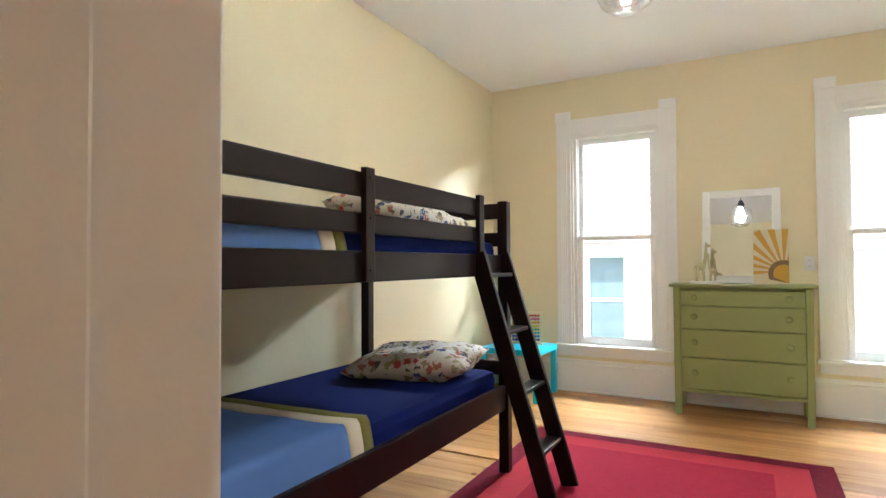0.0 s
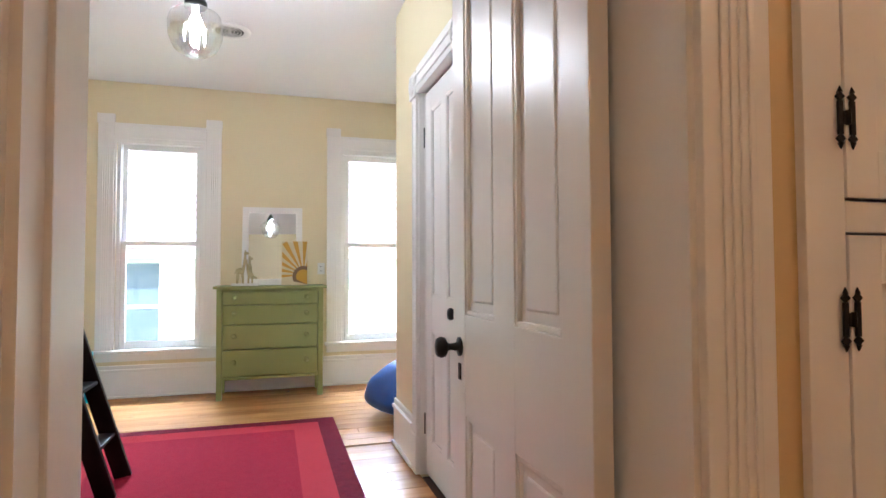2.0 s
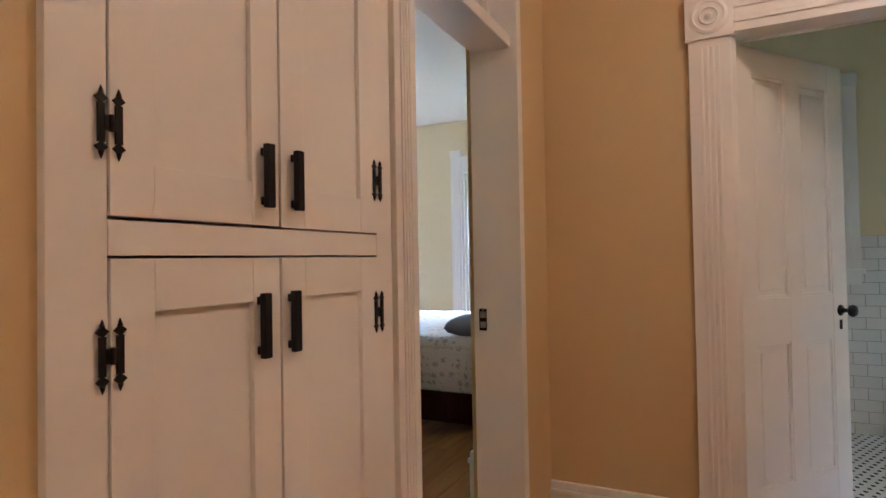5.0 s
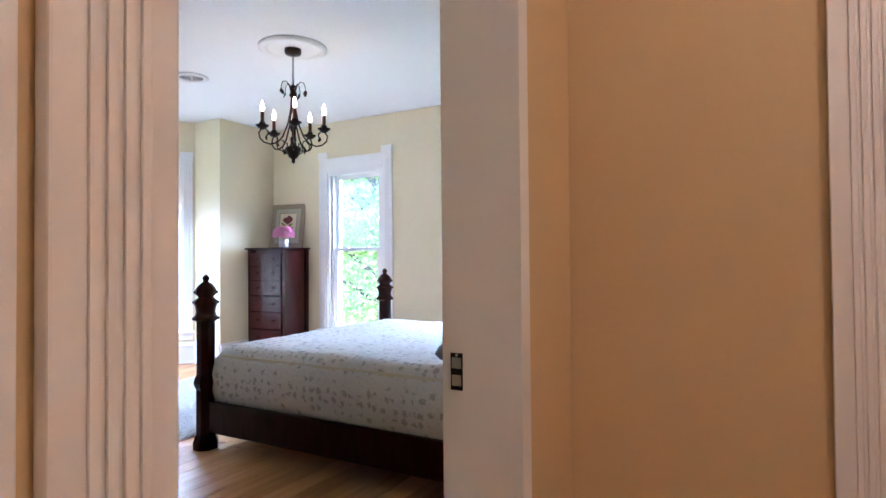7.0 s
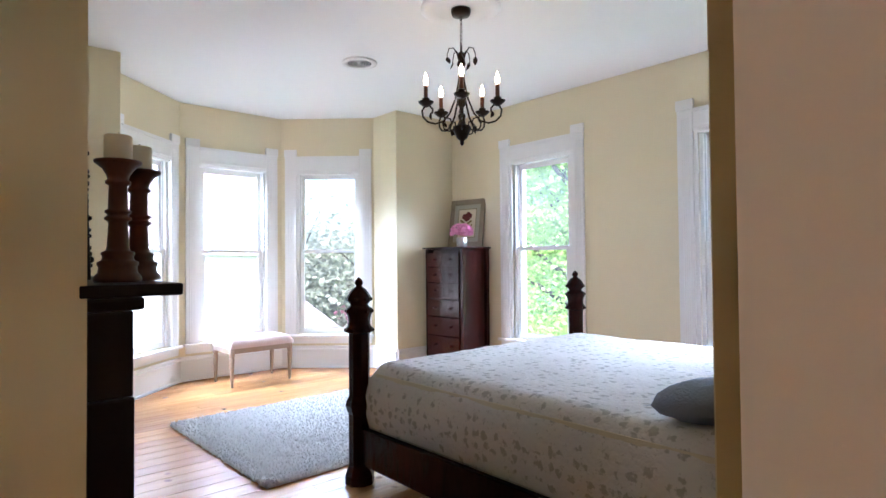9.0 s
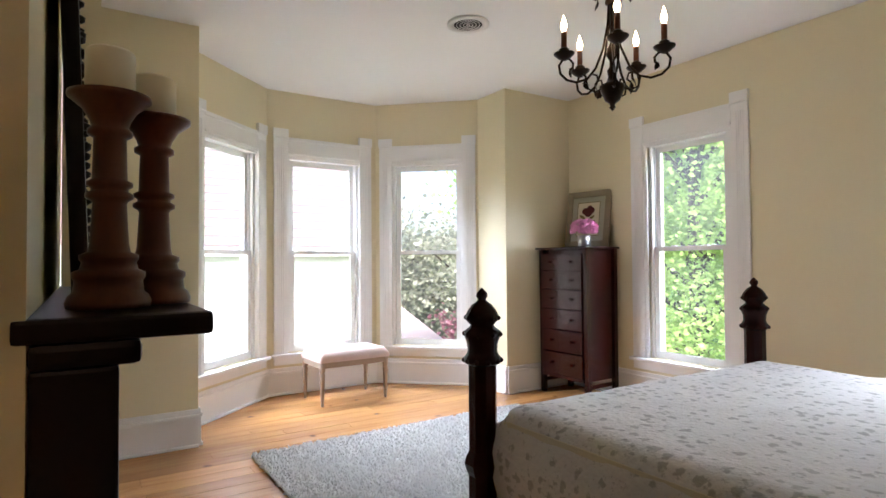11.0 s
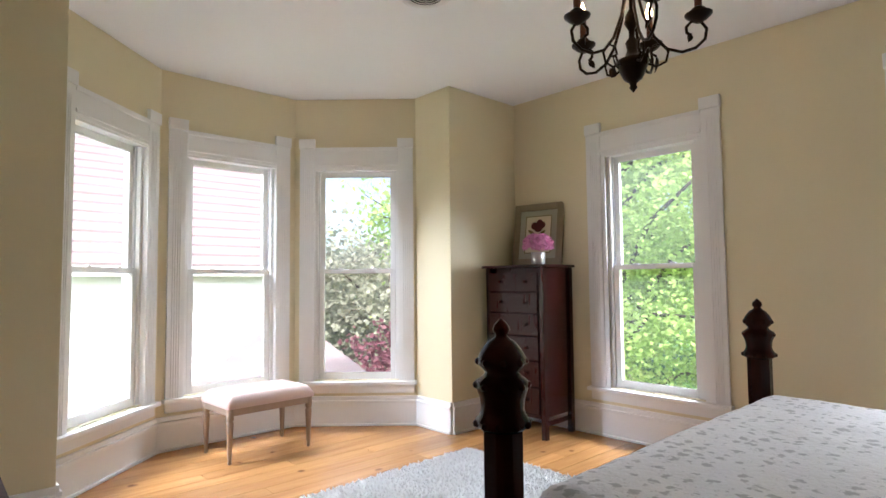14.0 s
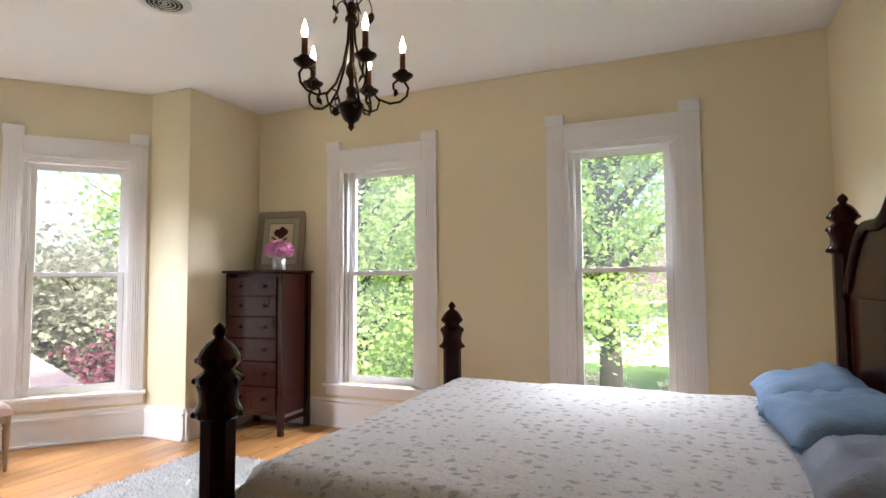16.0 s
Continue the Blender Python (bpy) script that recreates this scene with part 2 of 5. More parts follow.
LEAF = leaf_material("spring_maple_leaf", (0.50, 0.62, 0.20), (0.38, 0.54, 0.15))
LEAF_G = leaf_material("grey_green_leaf", (0.36, 0.38, 0.25), (0.42, 0.39, 0.32))
LEAF_R = leaf_material("red_maple_leaf", (0.26, 0.09, 0.115), (0.20, 0.065, 0.085))


for dark, level in ((MAHOG, 0.32), (BEDWOOD, 0.1), (BUNKWOOD, 0.2), (BLACKWOOD, 0.2), (CANDLEWOOD, 0.3), (IRON, 0.2), (NAVY, 0.1), (RED_A, 0.1), (RED_B, 0.1), (RED_C, 0.1), (COVER, 0.2), (SHAG, 0.1), (SKYBLUE, 0.1), (BRONZE, 0.3)):
    dark.node_tree.nodes["Principled BSDF"].inputs["Specular IOR Level"].default_value = level


# ---- building helpers ----
def part(name, bm, mat, parent=None, label="", smooth=False):
    me = bpy.data.meshes.new(name)
    bmesh.ops.recalc_face_normals(bm, faces=bm.faces)
    bm.to_mesh(me)
    bm.free()
    for m in mat if isinstance(mat, (list, tuple)) else [mat]:
        me.materials.append(m)
    if smooth:
        me.polygons.foreach_set("use_smooth", [True] * len(me.polygons))
    ob = new(name, me)
    if parent:
        ob.parent = parent
    return tagged(ob, label)


def thing(name, m, label, category, group="", kind=""):
    ob = new(name)
    ob.matrix_world = m
    ob.empty_display_size = 0.1
    return tagged(ob, label, category, group, kind)


def box(bm, x0, y0, z0, x1, y1, z1, bevel=0.0, m=None, mat=0):
    """A box between two corners, its edges rounded by bevel."""
    r = bmesh.ops.create_cube(bm, size=1)
    vs = r["verts"]
    for v in vs:
        v.co = Vector((x0 + (v.co.x + 0.5) * (x1 - x0), y0 + (v.co.y + 0.5) * (y1 - y0), z0 + (v.co.z + 0.5) * (z1 - z0)))
    fs = list({f for v in vs for f in v.link_faces})
    if bevel:
        es = list({e for v in vs for e in v.link_edges})
        out = bmesh.ops.bevel(bm, geom=es, offset=bevel, segments=2, affect="EDGES", profile=0.6)
        fs = list({f for f in out["faces"]} | {f for f in fs if f.is_valid})
        vs = list({v for f in fs for v in f.verts})
    for f in fs:
        f.material_index = mat
    if m is not None:
        bmesh.ops.transform(bm, matrix=m, verts=vs)
    return vs


def boxm(*rows, bevel=0.0):
    bm = bmesh.new()
    for r in rows:
        box(bm, *r, bevel=bevel)
    return bm


def lathe(profile, segs=24, m=None, bm=None, ridge=0.0, ridges=0, caps=True):
    """Turns a profile of (radius, height) about z; ridge and ridges give a gadrooned outline."""
    bm = bm or bmesh.new()
    rings, made = [], []
    for r, z in profile:
        ring = []
        for i in range(segs):
            a = 2 * math.pi * i / segs
            k = max(r, 0.0006) * (1 + ridge * math.cos(ridges * a))
            ring.append(bm.verts.new((k * math.cos(a), k * math.sin(a), z)))
        rings.append(ring)
        made += ring
    for p, q in zip(rings, rings[1:]):
        for i in range(segs):
            bm.faces.new((p[i], p[(i + 1) % segs], q[(i + 1) % segs], q[i]))
    if caps:
        bm.faces.new(rings[0][::-1])
        bm.faces.new(rings[-1])
    if m is not None:
        bmesh.ops.transform(bm, matrix=m, verts=made)
    return bm


def tube(points, r, bm=None, segs=8, taper=1.0):
    bm = bm or bmesh.new()
    pts = [Vector(p) for p in points]
    rings = []
    side = None
    for i, p in enumerate(pts):
        d = (pts[min(i + 1, len(pts) - 1)] - pts[max(i - 1, 0)]).normalized()
        if side is None:
            side = d.orthogonal().normalized()
        side = (side - d * side.dot(d)).normalized()
        up = d.cross(side)
        k = r * (1 + (taper - 1) * i / max(1, len(pts) - 1))
        rings.append([bm.verts.new(p + (side * math.cos(a) + up * math.sin(a)) * k) for a in (2 * math.pi * j / segs for j in range(segs))])
    for a, b in zip(rings, rings[1:]):
        for i in range(segs):
            bm.faces.new((a[i], a[(i + 1) % segs], b[(i + 1) % segs], b[i]))
    bm.faces.new(rings[0][::-1])
    bm.faces.new(rings[-1])
    return bm


def cushion(w, d, h, n=18, puff=0.5, wrinkle=0.006, seed=0):
    """A stuffed pillow: thick in the middle, drawn in at the edges, with soft creases."""
    bm = bmesh.new()
    for s in (1, -1):
        grid = []
        for i in range(n + 1):
            row = []
            for j in range(n + 1):
                u, v = 2 * i / n - 1, 2 * j / n - 1
                t = max(0.0, (1 - u ** 4) * (1 - v ** 4)) ** puff
                pin = 1 - 0.07 * (1 - abs(u) ** 2) * abs(v) ** 3
                pin2 = 1 - 0.07 * (1 - abs(v) ** 2) * abs(u) ** 3
                w2 = noise.noise(Vector((u * 3 + seed, v * 3, s))) * wrinkle * 4 * t
                row.append(bm.verts.new((u * w / 2 * pin2, v * d / 2 * pin, s * h / 2 * t + w2 + h / 2)))
            grid.append(row)
        for i in range(n):
            for j in range(n):
                bm.faces.new((grid[i][j], grid[i + 1][j], grid[i + 1][j + 1], grid[i][j + 1]))
    bmesh.ops.remove_doubles(bm, verts=bm.verts, dist=0.0008)
    return bm


def wall(name, a, b, t, z1, openings, mats, ends=(0.05, 0.05), label="cream painted plaster wall"):
    """A wall whose room side runs from a to b with the room on the left; openings are (from, to, low, high) along it."""
    a, b = Vector((*a, 0)), Vector((*b, 0))
    d = (b - a).normalized()
    length = (b - a).length
    m = Matrix(((d.x, d.y, 0, a.x), (d.y, -d.x, 0, a.y), (0, 0, 1, 0), (0, 0, 0, 1)))
    bm = bmesh.new()
    z0, s = -0.03, -ends[0]
    for o in sorted(openings):
        box(bm, s, 0, z0, o[0], t, z1)
        if o[2] > 0:
            box(bm, o[0], 0, z0, o[1], t, o[2])
        box(bm, o[0], 0, o[3], o[1], t, z1)
        s = o[1]
    box(bm, s, 0, z0, length + ends[1], t, z1)
    bm.normal_update()
    if len(mats) > 1:
        for f in bm.faces:
            f.material_index = 1 if f.calc_center_median().y > t - 1e-4 else 0
    bmesh.ops.transform(bm, matrix=m, verts=bm.verts)
    return tagged(part(name, bm, mats), label, "wall", "", "structure")


def place(a, b, s):
    """The pose at s metres along a wall from a to b: local y points out of the room, z up."""
    a, b = Vector((*a, 0)), Vector((*b, 0))
    d = (b - a).normalized()
    p = a + d * s
    return Matrix(((-d.x, d.y, 0, p.x), (-d.y, -d.x, 0, p.y), (0, 0, 1, 0), (0, 0, 0, 1)))


def fluted(x0, x1, z0, z1, proud=0.022, n=4, ears=0.0):
    """A casing board with a row of reeds down its face; it stands proud of the wall towards -y."""
    bm = bmesh.new()
    box(bm, x0, -proud, z0, x1, 0, z1, 0.003)
    w = x1 - x0
    for i in range(n):
        c = x0 + w * (0.30 + 0.40 * i / max(1, n - 1))
        box(bm, c - w * 0.045, -proud - 0.0045, z0 + 0.004, c + w * 0.045, -proud + 0.001, z1 - 0.05 - ears, 0.003)
    return bm


# ---- structure ----
CH = 2.95
S_A, S_B = (-4.5, 0.2), (1.29, 0.2)
wall("wall_hall_north", S_A, S_B, 0.2, CH, [(2.575, 3.38, 0, 2.42), (3.61, 4.365, 0.1, 2.62), (4.5, 5.385, 0, 2.42)], [CREAM, OCHRE],
     (0.05, -0.004), "plaster wall, ochre in the hall and cream inside")
wall("wall_hall_west", (-4.5, 0.2), (-4.5, -2.2), 0.15, CH, [], [OCHRE], label="ochre painted hall wall")
wall("wall_hall_south", (-4.5, -2.2), (1.29, -2.2), 0.15, CH, [], [OCHRE], label="ochre painted hall wall")
wall("wall_hall_east", (1.29, -2.2), (1.29, 0.4), 0.12, CH, [(0.60, 1.40, 0, 2.15)], [OCHRE, CREAM], (0.05, -0.004), "ochre painted hall wall beside the bathroom door")
# bedroom, round the room with the inside on the left
B_S2 = ((1.29, 0.4), (5.09, 0.4))
B_E = ((5.09, 0.4), (5.09, 5.13))
B_N = ((5.09, 5.13), (4.235, 5.13))
B_C3 = ((4.235, 5.58), (3.43, 6.33))
B_C2 = ((3.43, 6.33), (2.28, 6.33))
B_C1 = ((2.28, 6.33), (1.475, 5.58))
B_NW = ((1.475, 5.13), (0.84, 5.13))
B_W = ((0.84, 5.13), (0.84, 3.4))
WZ = (0.40, 2.31)
wall("wall_south", *B_S2, 0.12, CH, [], [CREAM], (-0.004, 0.05))
wall("wall_east", *B_E, 0.22, CH, [(0.955, 1.715, *WZ), (2.995, 3.755, *WZ)], [CREAM, SIDING], (0.05, 0.05))
wall("wall_north", *B_N, 0.22, CH, [], [CREAM, SIDING], (0.05, 0.0))
wall("wall_bay_reveal_east", (4.235, 5.13), (4.235, 5.58), 0.22, CH, [], [CREAM, SIDING], (-0.22, 0.05))
wall("wall_bay_east", *B_C3, 0.16, CH, [(0.16, 0.92, *WZ)], [CREAM, SIDING], (0.05, 0.05))
wall("wall_bay_north", *B_C2, 0.16, CH, [(0.195, 0.955, *WZ)], [CREAM, SIDING], (0.05, 0.05))
wall("wall_bay_west", *B_C1, 0.16, CH, [(0.18, 0.94, *WZ)], [CREAM, SIDING], (0.05, 0.05))
wall("wall_bay_reveal_west", (1.475, 5.58), (1.475, 5.13), 0.22, CH, [], [CREAM, SIDING], (0.05, -0.22))
wall("wall_north_west", *B_NW, 0.22, CH, [], [CREAM, SIDING], (0.0, 0.05))
wall("wall_west_recess", *B_W, 0.12, CH, [(0.20, 0.96, 0, 2.2)], [CREAM], (0.05, 0.05))
wall("wall_west", (-0.05, 1.95), (-0.05, 0.2), 0.08, CH, [], [CREAM], (0.0, 0.0))
bm = boxm((-0.15, 1.87, -0.02, 0.716, 3.4, CH))
tagged(part("chimney_breast", bm, CREAM), "cream plastered chimney breast behind the mantel", "wall", "", "structure")
# children's room
K_N = ((0.3, 5.25), (-3.91, 5.25))
KZ = (0.43, 2.40)
wall("wall_kids_closet", (-0.86, 0.2), (-0.86, 3.2), 0.1, CH, [(1.62, 2.34, 0, 2.23)], [CREAM], (0.0, 0.0))
wall("wall_kids_jog", (-0.856, 3.2), (0.3, 3.2), 0.1, CH, [], [CREAM], (-0.1, 0.05))
wall("wall_kids_east", (0.3, 3.2), (0.3, 5.25), 0.2, CH, [], [CREAM], (0.0, 0.05))
wall("wall_kids_north", *K_N, 0.22, CH, [(0.54, 1.30, *KZ), (2.625, 3.385, *KZ)], [CREAM, SIDING])
wall("wall_kids_west", (-3.91, 5.25), (-3.91, 0.2), 0.2, CH, [], [CREAM])
# bathroom
wall("wall_bath_east", (3.35, -2.3), (3.35, 0.28), 0.2, CH, [(0.84, 1.56, 1.15, 2.35)], [CREAM, SIDING], label="cream bathroom wall above white tile")
wall("wall_bath_south", (1.41, -2.3), (3.35, -2.3), 0.15, CH, [], [CREAM], (0.0, 0.05), "cream bathroom wall")

tagged(part("ceiling", boxm((-4.7, -2.5, CH + 0.004, 5.4, 6.7, CH + 0.12)), CEIL), "smooth white painted ceiling", "ceiling", "", "structure")
ground_slab = tagged(part("floor", boxm((-4.6, -2.35, -0.12, 5.2, 6.5, -0.016)), SEAM), "honey pine board floor with dark seams", "floor", "", "structure")


def baseboard(a, b, h, skip=(), mat=WHITE):
    """A tall skirting with a bead, a moulded cap and a shoe, left out at the skipped stretches."""
    length = (Vector(b) - Vector(a)).length
    s, runs = 0.0, []
    for o in sorted(skip):
        runs.append((s, o[0]))
        s = o[1]
    runs.append((s, length))
    d = (Vector((*b, 0)) - Vector((*a, 0))).normalized()
    m = Matrix(((d.x, -d.y, 0, a[0]), (d.y, d.x, 0, a[1]), (0, 0, 1, 0), (0, 0, 0, 1)))
    bm = bmesh.new()
    for p, q in runs:
        if q - p < 0.02:
            continue
        box(bm, p, 0.0, 0.0, q, 0.020, h - 0.06, 0.002)
        box(bm, p, 0.0, h - 0.06, q, 0.032, h - 0.035, 0.006)
        box(bm, p, 0.0, h - 0.035, q, 0.018, h, 0.005)
        box(bm, p, 0.0, 0.0, q, 0.034, 0.02, 0.006)
    bmesh.ops.transform(bm, matrix=m, verts=bm.verts)
    return tagged(part("baseboard", bm, mat), "tall white moulded baseboard", "baseboard", "", "structure")


for a, b in (B_E, B_N, ((4.235, 5.13), (4.235, 5.58)), B_C3, B_C2, B_C1, ((1.475, 5.58), (1.475, 5.13)), B_NW, B_S2):
    baseboard(a, b, 0.26)
baseboard(*B_W, 0.26, [(0.08, 1.08)])
baseboard(*K_N, 0.30)
baseboard((-0.86, 0.2), (-0.86, 3.2), 0.30, [(1.5, 2.46)])
baseboard((-0.86, 3.2), (0.3, 3.2), 0.30)
baseboard((0.3, 3.2), (0.3, 5.25), 0.30)
baseboard((-3.91, 5.25), (-3.91, 0.2), 0.30)
baseboard((1.29, -2.2), (1.29, 0.0), 0.19, [(0.43, 1.58)])


def window(name, m, half, zg0, zg1, rail, top, label, apron=True, sill=None):
    """A double-hung window in a fluted casing with eared uprights. Local x along the wall, y out of the room."""
    w = thing(name, m, label, "window", "", "structure")
    o0, o1 = zg0 - 0.07, zg1 + 0.07
    g, op = 0.30, 0.38
    sill = sill if sill is not None else zg0 - 0.10
    for s in (-1, 1):
        x0, x1 = sorted((s * half, s * (half - 0.135)))
        part("casing", fluted(x0, x1, sill + 0.03, top, ears=0.10), WHITE, w)
        part("ear", boxm((x0 - 0.006, -0.034, top - 0.085, x1 + 0.006, -0.001, top + 0.004), bevel=0.004), WHITE, w)
        a, b = sorted((s * op, s * (half - 0.136)))
        part("inner_stop", boxm((a, -0.012, sill + 0.03, b, 0.02, o1 - 0.006), bevel=0.003), WHITE, w)
        a, b = sorted((s * (op + 0.004), s * (g + 0.05)))
        part("jamb", boxm((a, 0.02, o0, b, 0.15, o1), bevel=0.002), WHITE, w)
        part("track", boxm((s * (g + 0.05) - 0.004, 0.05, o0, s * (g + 0.05) + 0.004, 0.06, o1)), STEEL, w)
    part("head_casing", boxm((-half + 0.136, -0.02, o1 - 0.006, half - 0.136, -0.001, top - 0.075), (-half + 0.136, -0.030, o1 + 0.02, half - 0.136, -0.018, o1 + 0.045),
                             (-half + 0.136, -0.026, top - 0.11, half - 0.136, -0.018, top - 0.075), bevel=0.003), WHITE, w)
    part("head_jamb", boxm((-op, -0.010, o1 - 0.022, op, 0.15, o1 - 0.001)), WHITE, w)
    part("window_sill", boxm((-half - 0.02, -0.06, sill, half + 0.02, 0.02, sill + 0.032), (-op, 0.02, sill, op, 0.18, sill + 0.03), bevel=0.006), WHITE, w)
    if apron:
        part("apron", boxm((-half, -0.022, sill - 0.075, half, 0.0, sill - 0.002), bevel=0.005), WHITE, w)

    def sash(nm, y0, y1, z0, z1, low, high):
        f = part(nm, boxm((-g - 0.045, y0, z0, -g, y1, z1), (g, y0, z0, g + 0.045, y1, z1), (-g, y0, z0, g, y1, z0 + low), (-g, y0, z1 - high, g, y1, z1), bevel=0.003), WHITE, w)
        p = part("pane", boxm((-g, (y0 + y1) / 2 - 0.002, z0 + low, g, (y0 + y1) / 2 + 0.002, z1 - high)), GLASS, f)
        p.visible_shadow = False
        part("glazing_bead", boxm((-g, y0 + 0.004, z1 - high - 0.004, g, y0 + 0.008, z1 - high + 0.002), (-g, y0 + 0.004, z0 + low - 0.002, g, y0 + 0.008, z0 + low + 0.004)), STEEL, f)

    sash("lower_sash", 0.035, 0.07, sill + 0.032, rail + 0.018, zg0 - sill - 0.032, 0.034)
    sash("upper_sash", 0.074, 0.108, rail - 0.016, o1 - 0.02, 0.034, o1 - 0.02 - zg1)
    for x in (-0.15, 0.15):
        part("sash_lock", boxm((x - 0.02, 0.030, rail + 0.018, x + 0.02, 0.06, rail + 0.030), bevel=0.003), PLASTIC, w)
    return w


WB = (0.46, 2.24, 1.37, 2.575)
window("window_1", place(*B_C1, 0.56), 0.515, *WB, "white double-hung bay window in a fluted casing")
window("window_2", place(*B_C2, 0.575), 0.515, *WB, "white double-hung bay window in a fluted casing")
window("window_3", place(*B_C3, 0.54), 0.515, *WB, "white double-hung bay window in a fluted casing")
window("window_4", place(*B_E, 3.375), 0.55, *WB, "white double-hung window with trees outside")
window("window_5", place(*B_E, 1.335), 0.55, *WB, "white double-hung window over the lawn")
WK = (0.51, 2.33, 1.435, 2.635)
window("window_6", place(*K_N, 0.92), 0.535, *WK, "white double-hung window in a fluted casing")
window("window_7", place(*K_N, 3.005), 0.535, *WK, "white double-hung window in a fluted casing")
window("window_8", place((3.35, -2.3), (3.35, 0.28), 1.2), 0.475, 1.22, 2.28, 1.75, 2.44, "white bathroom window above the tile", sill=1.08)


def rosette(x0, z0, s, y):
    """A square corner block with turned rings."""
    bm = boxm((x0, y - 0.034, z0, x0 + s, y, z0 + s), bevel=0.004)
    m = pose(x0 + s / 2, y - 0.033, z0 + s / 2, 90)
    lathe([(0.40 * s, 0), (0.40 * s, 0.006), (0.33 * s, 0.010), (0.29 * s, 0.004), (0.22 * s, 0.004), (0.19 * s, 0.011), (0.15 * s, 0.004),
           (0.09 * s, 0.004), (0.06 * s, 0.014), (0.0, 0.017)], 28, m, bm)
    return bm


def doorway(name, m, x0, x1, h, depth, label, sides=(0.15, 0.15), head=True, transom=None, back=True, lip=0.022):
    """Jambs, stops and a fluted casing with corner blocks round an opening. Local -y faces the viewer's side."""
    d = thing(name, m, label, "door frame", "", "structure")
    part("jamb", boxm((x0 - 0.022, -0.004, 0, x0 + 0.004, depth + 0.004, h)), WHITE, d)
    part("jamb", boxm((x1 - 0.004, -0.006, 0, x1 + lip, depth + 0.003, h)), WHITE, d)
    part("head_jamb", boxm((x0 - 0.022, -0.004, h, x1 + 0.022, depth + 0.004, h + 0.022), bevel=0.002), WHITE, d)
    part("door_stop", boxm((x0, depth * 0.30, 0, x0 + 0.012, depth * 0.62, h), bevel=0.003), WHITE, d)
    for y, flip in ((0.0, 1), (depth, -1)) if back else ((0.0, 1),):
        mm = Matrix.Diagonal((1, flip, 1, 1))
        mm.translation.y = y
        for w, a, b in ((sides[0], x0 - sides[0] - 0.008, x0 - 0.008), (sides[1], x1 + 0.008, x1 + sides[1] + 0.008)):
            if w <= 0:
                continue
            bm = fluted(a, b, 0, h, n=4 if w > 0.1 else 1)
            bmesh.ops.transform(bm, matrix=mm, verts=bm.verts)
            part("casing", bm, WHITE, d)
            bm = boxm((a - 0.004, -0.028, 0, b + 0.004, 0, 0.22), bevel=0.004)
            bmesh.ops.transform(bm, matrix=mm, verts=bm.verts)
            part("plinth_block", bm, WHITE, d)
            if head:
                bm = rosette((a + b) / 2 - max(w, 0.12) / 2 - 0.012, h - 0.02, max(w, 0.12) + 0.024, 0)
                bmesh.ops.transform(bm, matrix=mm, verts=bm.verts)
                part("corner_block", bm, WHITE, d)
        if head:
            bm = boxm((x0 - 0.004, -0.022, h - 0.006, x1 + 0.004, 0, h + 0.15), (x0 - 0.004, -0.030, h + 0.03, x1 + 0.004, -0.02, h + 0.05),
                      (x0 - 0.004, -0.030, h + 0.09, x1 + 0.004, -0.02, h + 0.11), bevel=0.004)
            bmesh.ops.transform(bm, matrix=mm, verts=bm.verts)
            part("head_casing", bm, WHITE, d)
    if transom:
        part("transom_bar", boxm((x0, 0.02, transom, x1, depth - 0.01, transom + 0.05), bevel=0.008), WHITE, d)
        f = part("transom_sash", boxm((x0 + 0.012, 0.10, transom + 0.05, x0 + 0.06, 0.135, h - 0.005), (x1 - 0.06, 0.10, transom + 0.05, x1 - 0.012, 0.135, h - 0.005),
                                      (x0 + 0.06, 0.10, transom + 0.05, x1 - 0.06, 0.135, transom + 0.09), (x0 + 0.06, 0.10, h - 0.05, x1 - 0.06, 0.135, h - 0.005), bevel=0.003), WHITE, d)
        p = part("pane", boxm((x0 + 0.06, 0.115, transom + 0.09, x1 - 0.06, 0.119, h - 0.05)), GLASS, f)
        p.visible_shadow = False
    return d


doorway("door_frame_1", pose(0, 0, 0), -1.925, -1.12, 2.40, 0.2, "white fluted door casing with corner blocks", (0.10, 0.12))
bed_frame_in = doorway("door_frame_2", pose(0, 0, 0), 0.0, 0.885, 2.40, 0.2, "white door casing with a glazed transom", (0.11, 0.0), transom=2.09, back=False, lip=0.05)
doorway("door_frame_3", pose(1.29, 0, 0, 0, 0, -90), 0.80, 1.60, 2.14, 0.12, "white fluted bathroom door casing with corner blocks", (0.16, 0.16))
doorway("door_frame_4", pose(-0.86, 0, 0, 0, 0, -90), -2.54, -1.82, 2.22, 0.1, "white closet door casing with corner blocks", (0.10, 0.10), back=False)
doorway("door_frame_5", pose(0.84, 0, 0, 0, 0, 90), 4.17, 4.93, 2.19, 0.12, "white closet door casing", (0.10, 0.10), head=True, back=False)
# strike plate on the bedroom jamb
sp = thing("strike_plate", pose(0.8805, 0.166, 0.97), "black iron strike plate on the white jamb", "strike plate")
part("plate", boxm((-0.004, -0.019, -0.045, 0.0, 0.013, 0.045), bevel=0.001), IRON, sp)
part("keeper", boxm((-0.0065, -0.016, 0.008, -0.003, 0.008, 0.034), (-0.0065, -0.016, -0.034, -0.003, 0.008, -0.008)), STEEL, sp)
part("screw", lathe([(0.004, 0), (0.003, 0.002)], 8, pose(-0.004, -0.004, 0.04, 0, -90)), STEEL, sp)


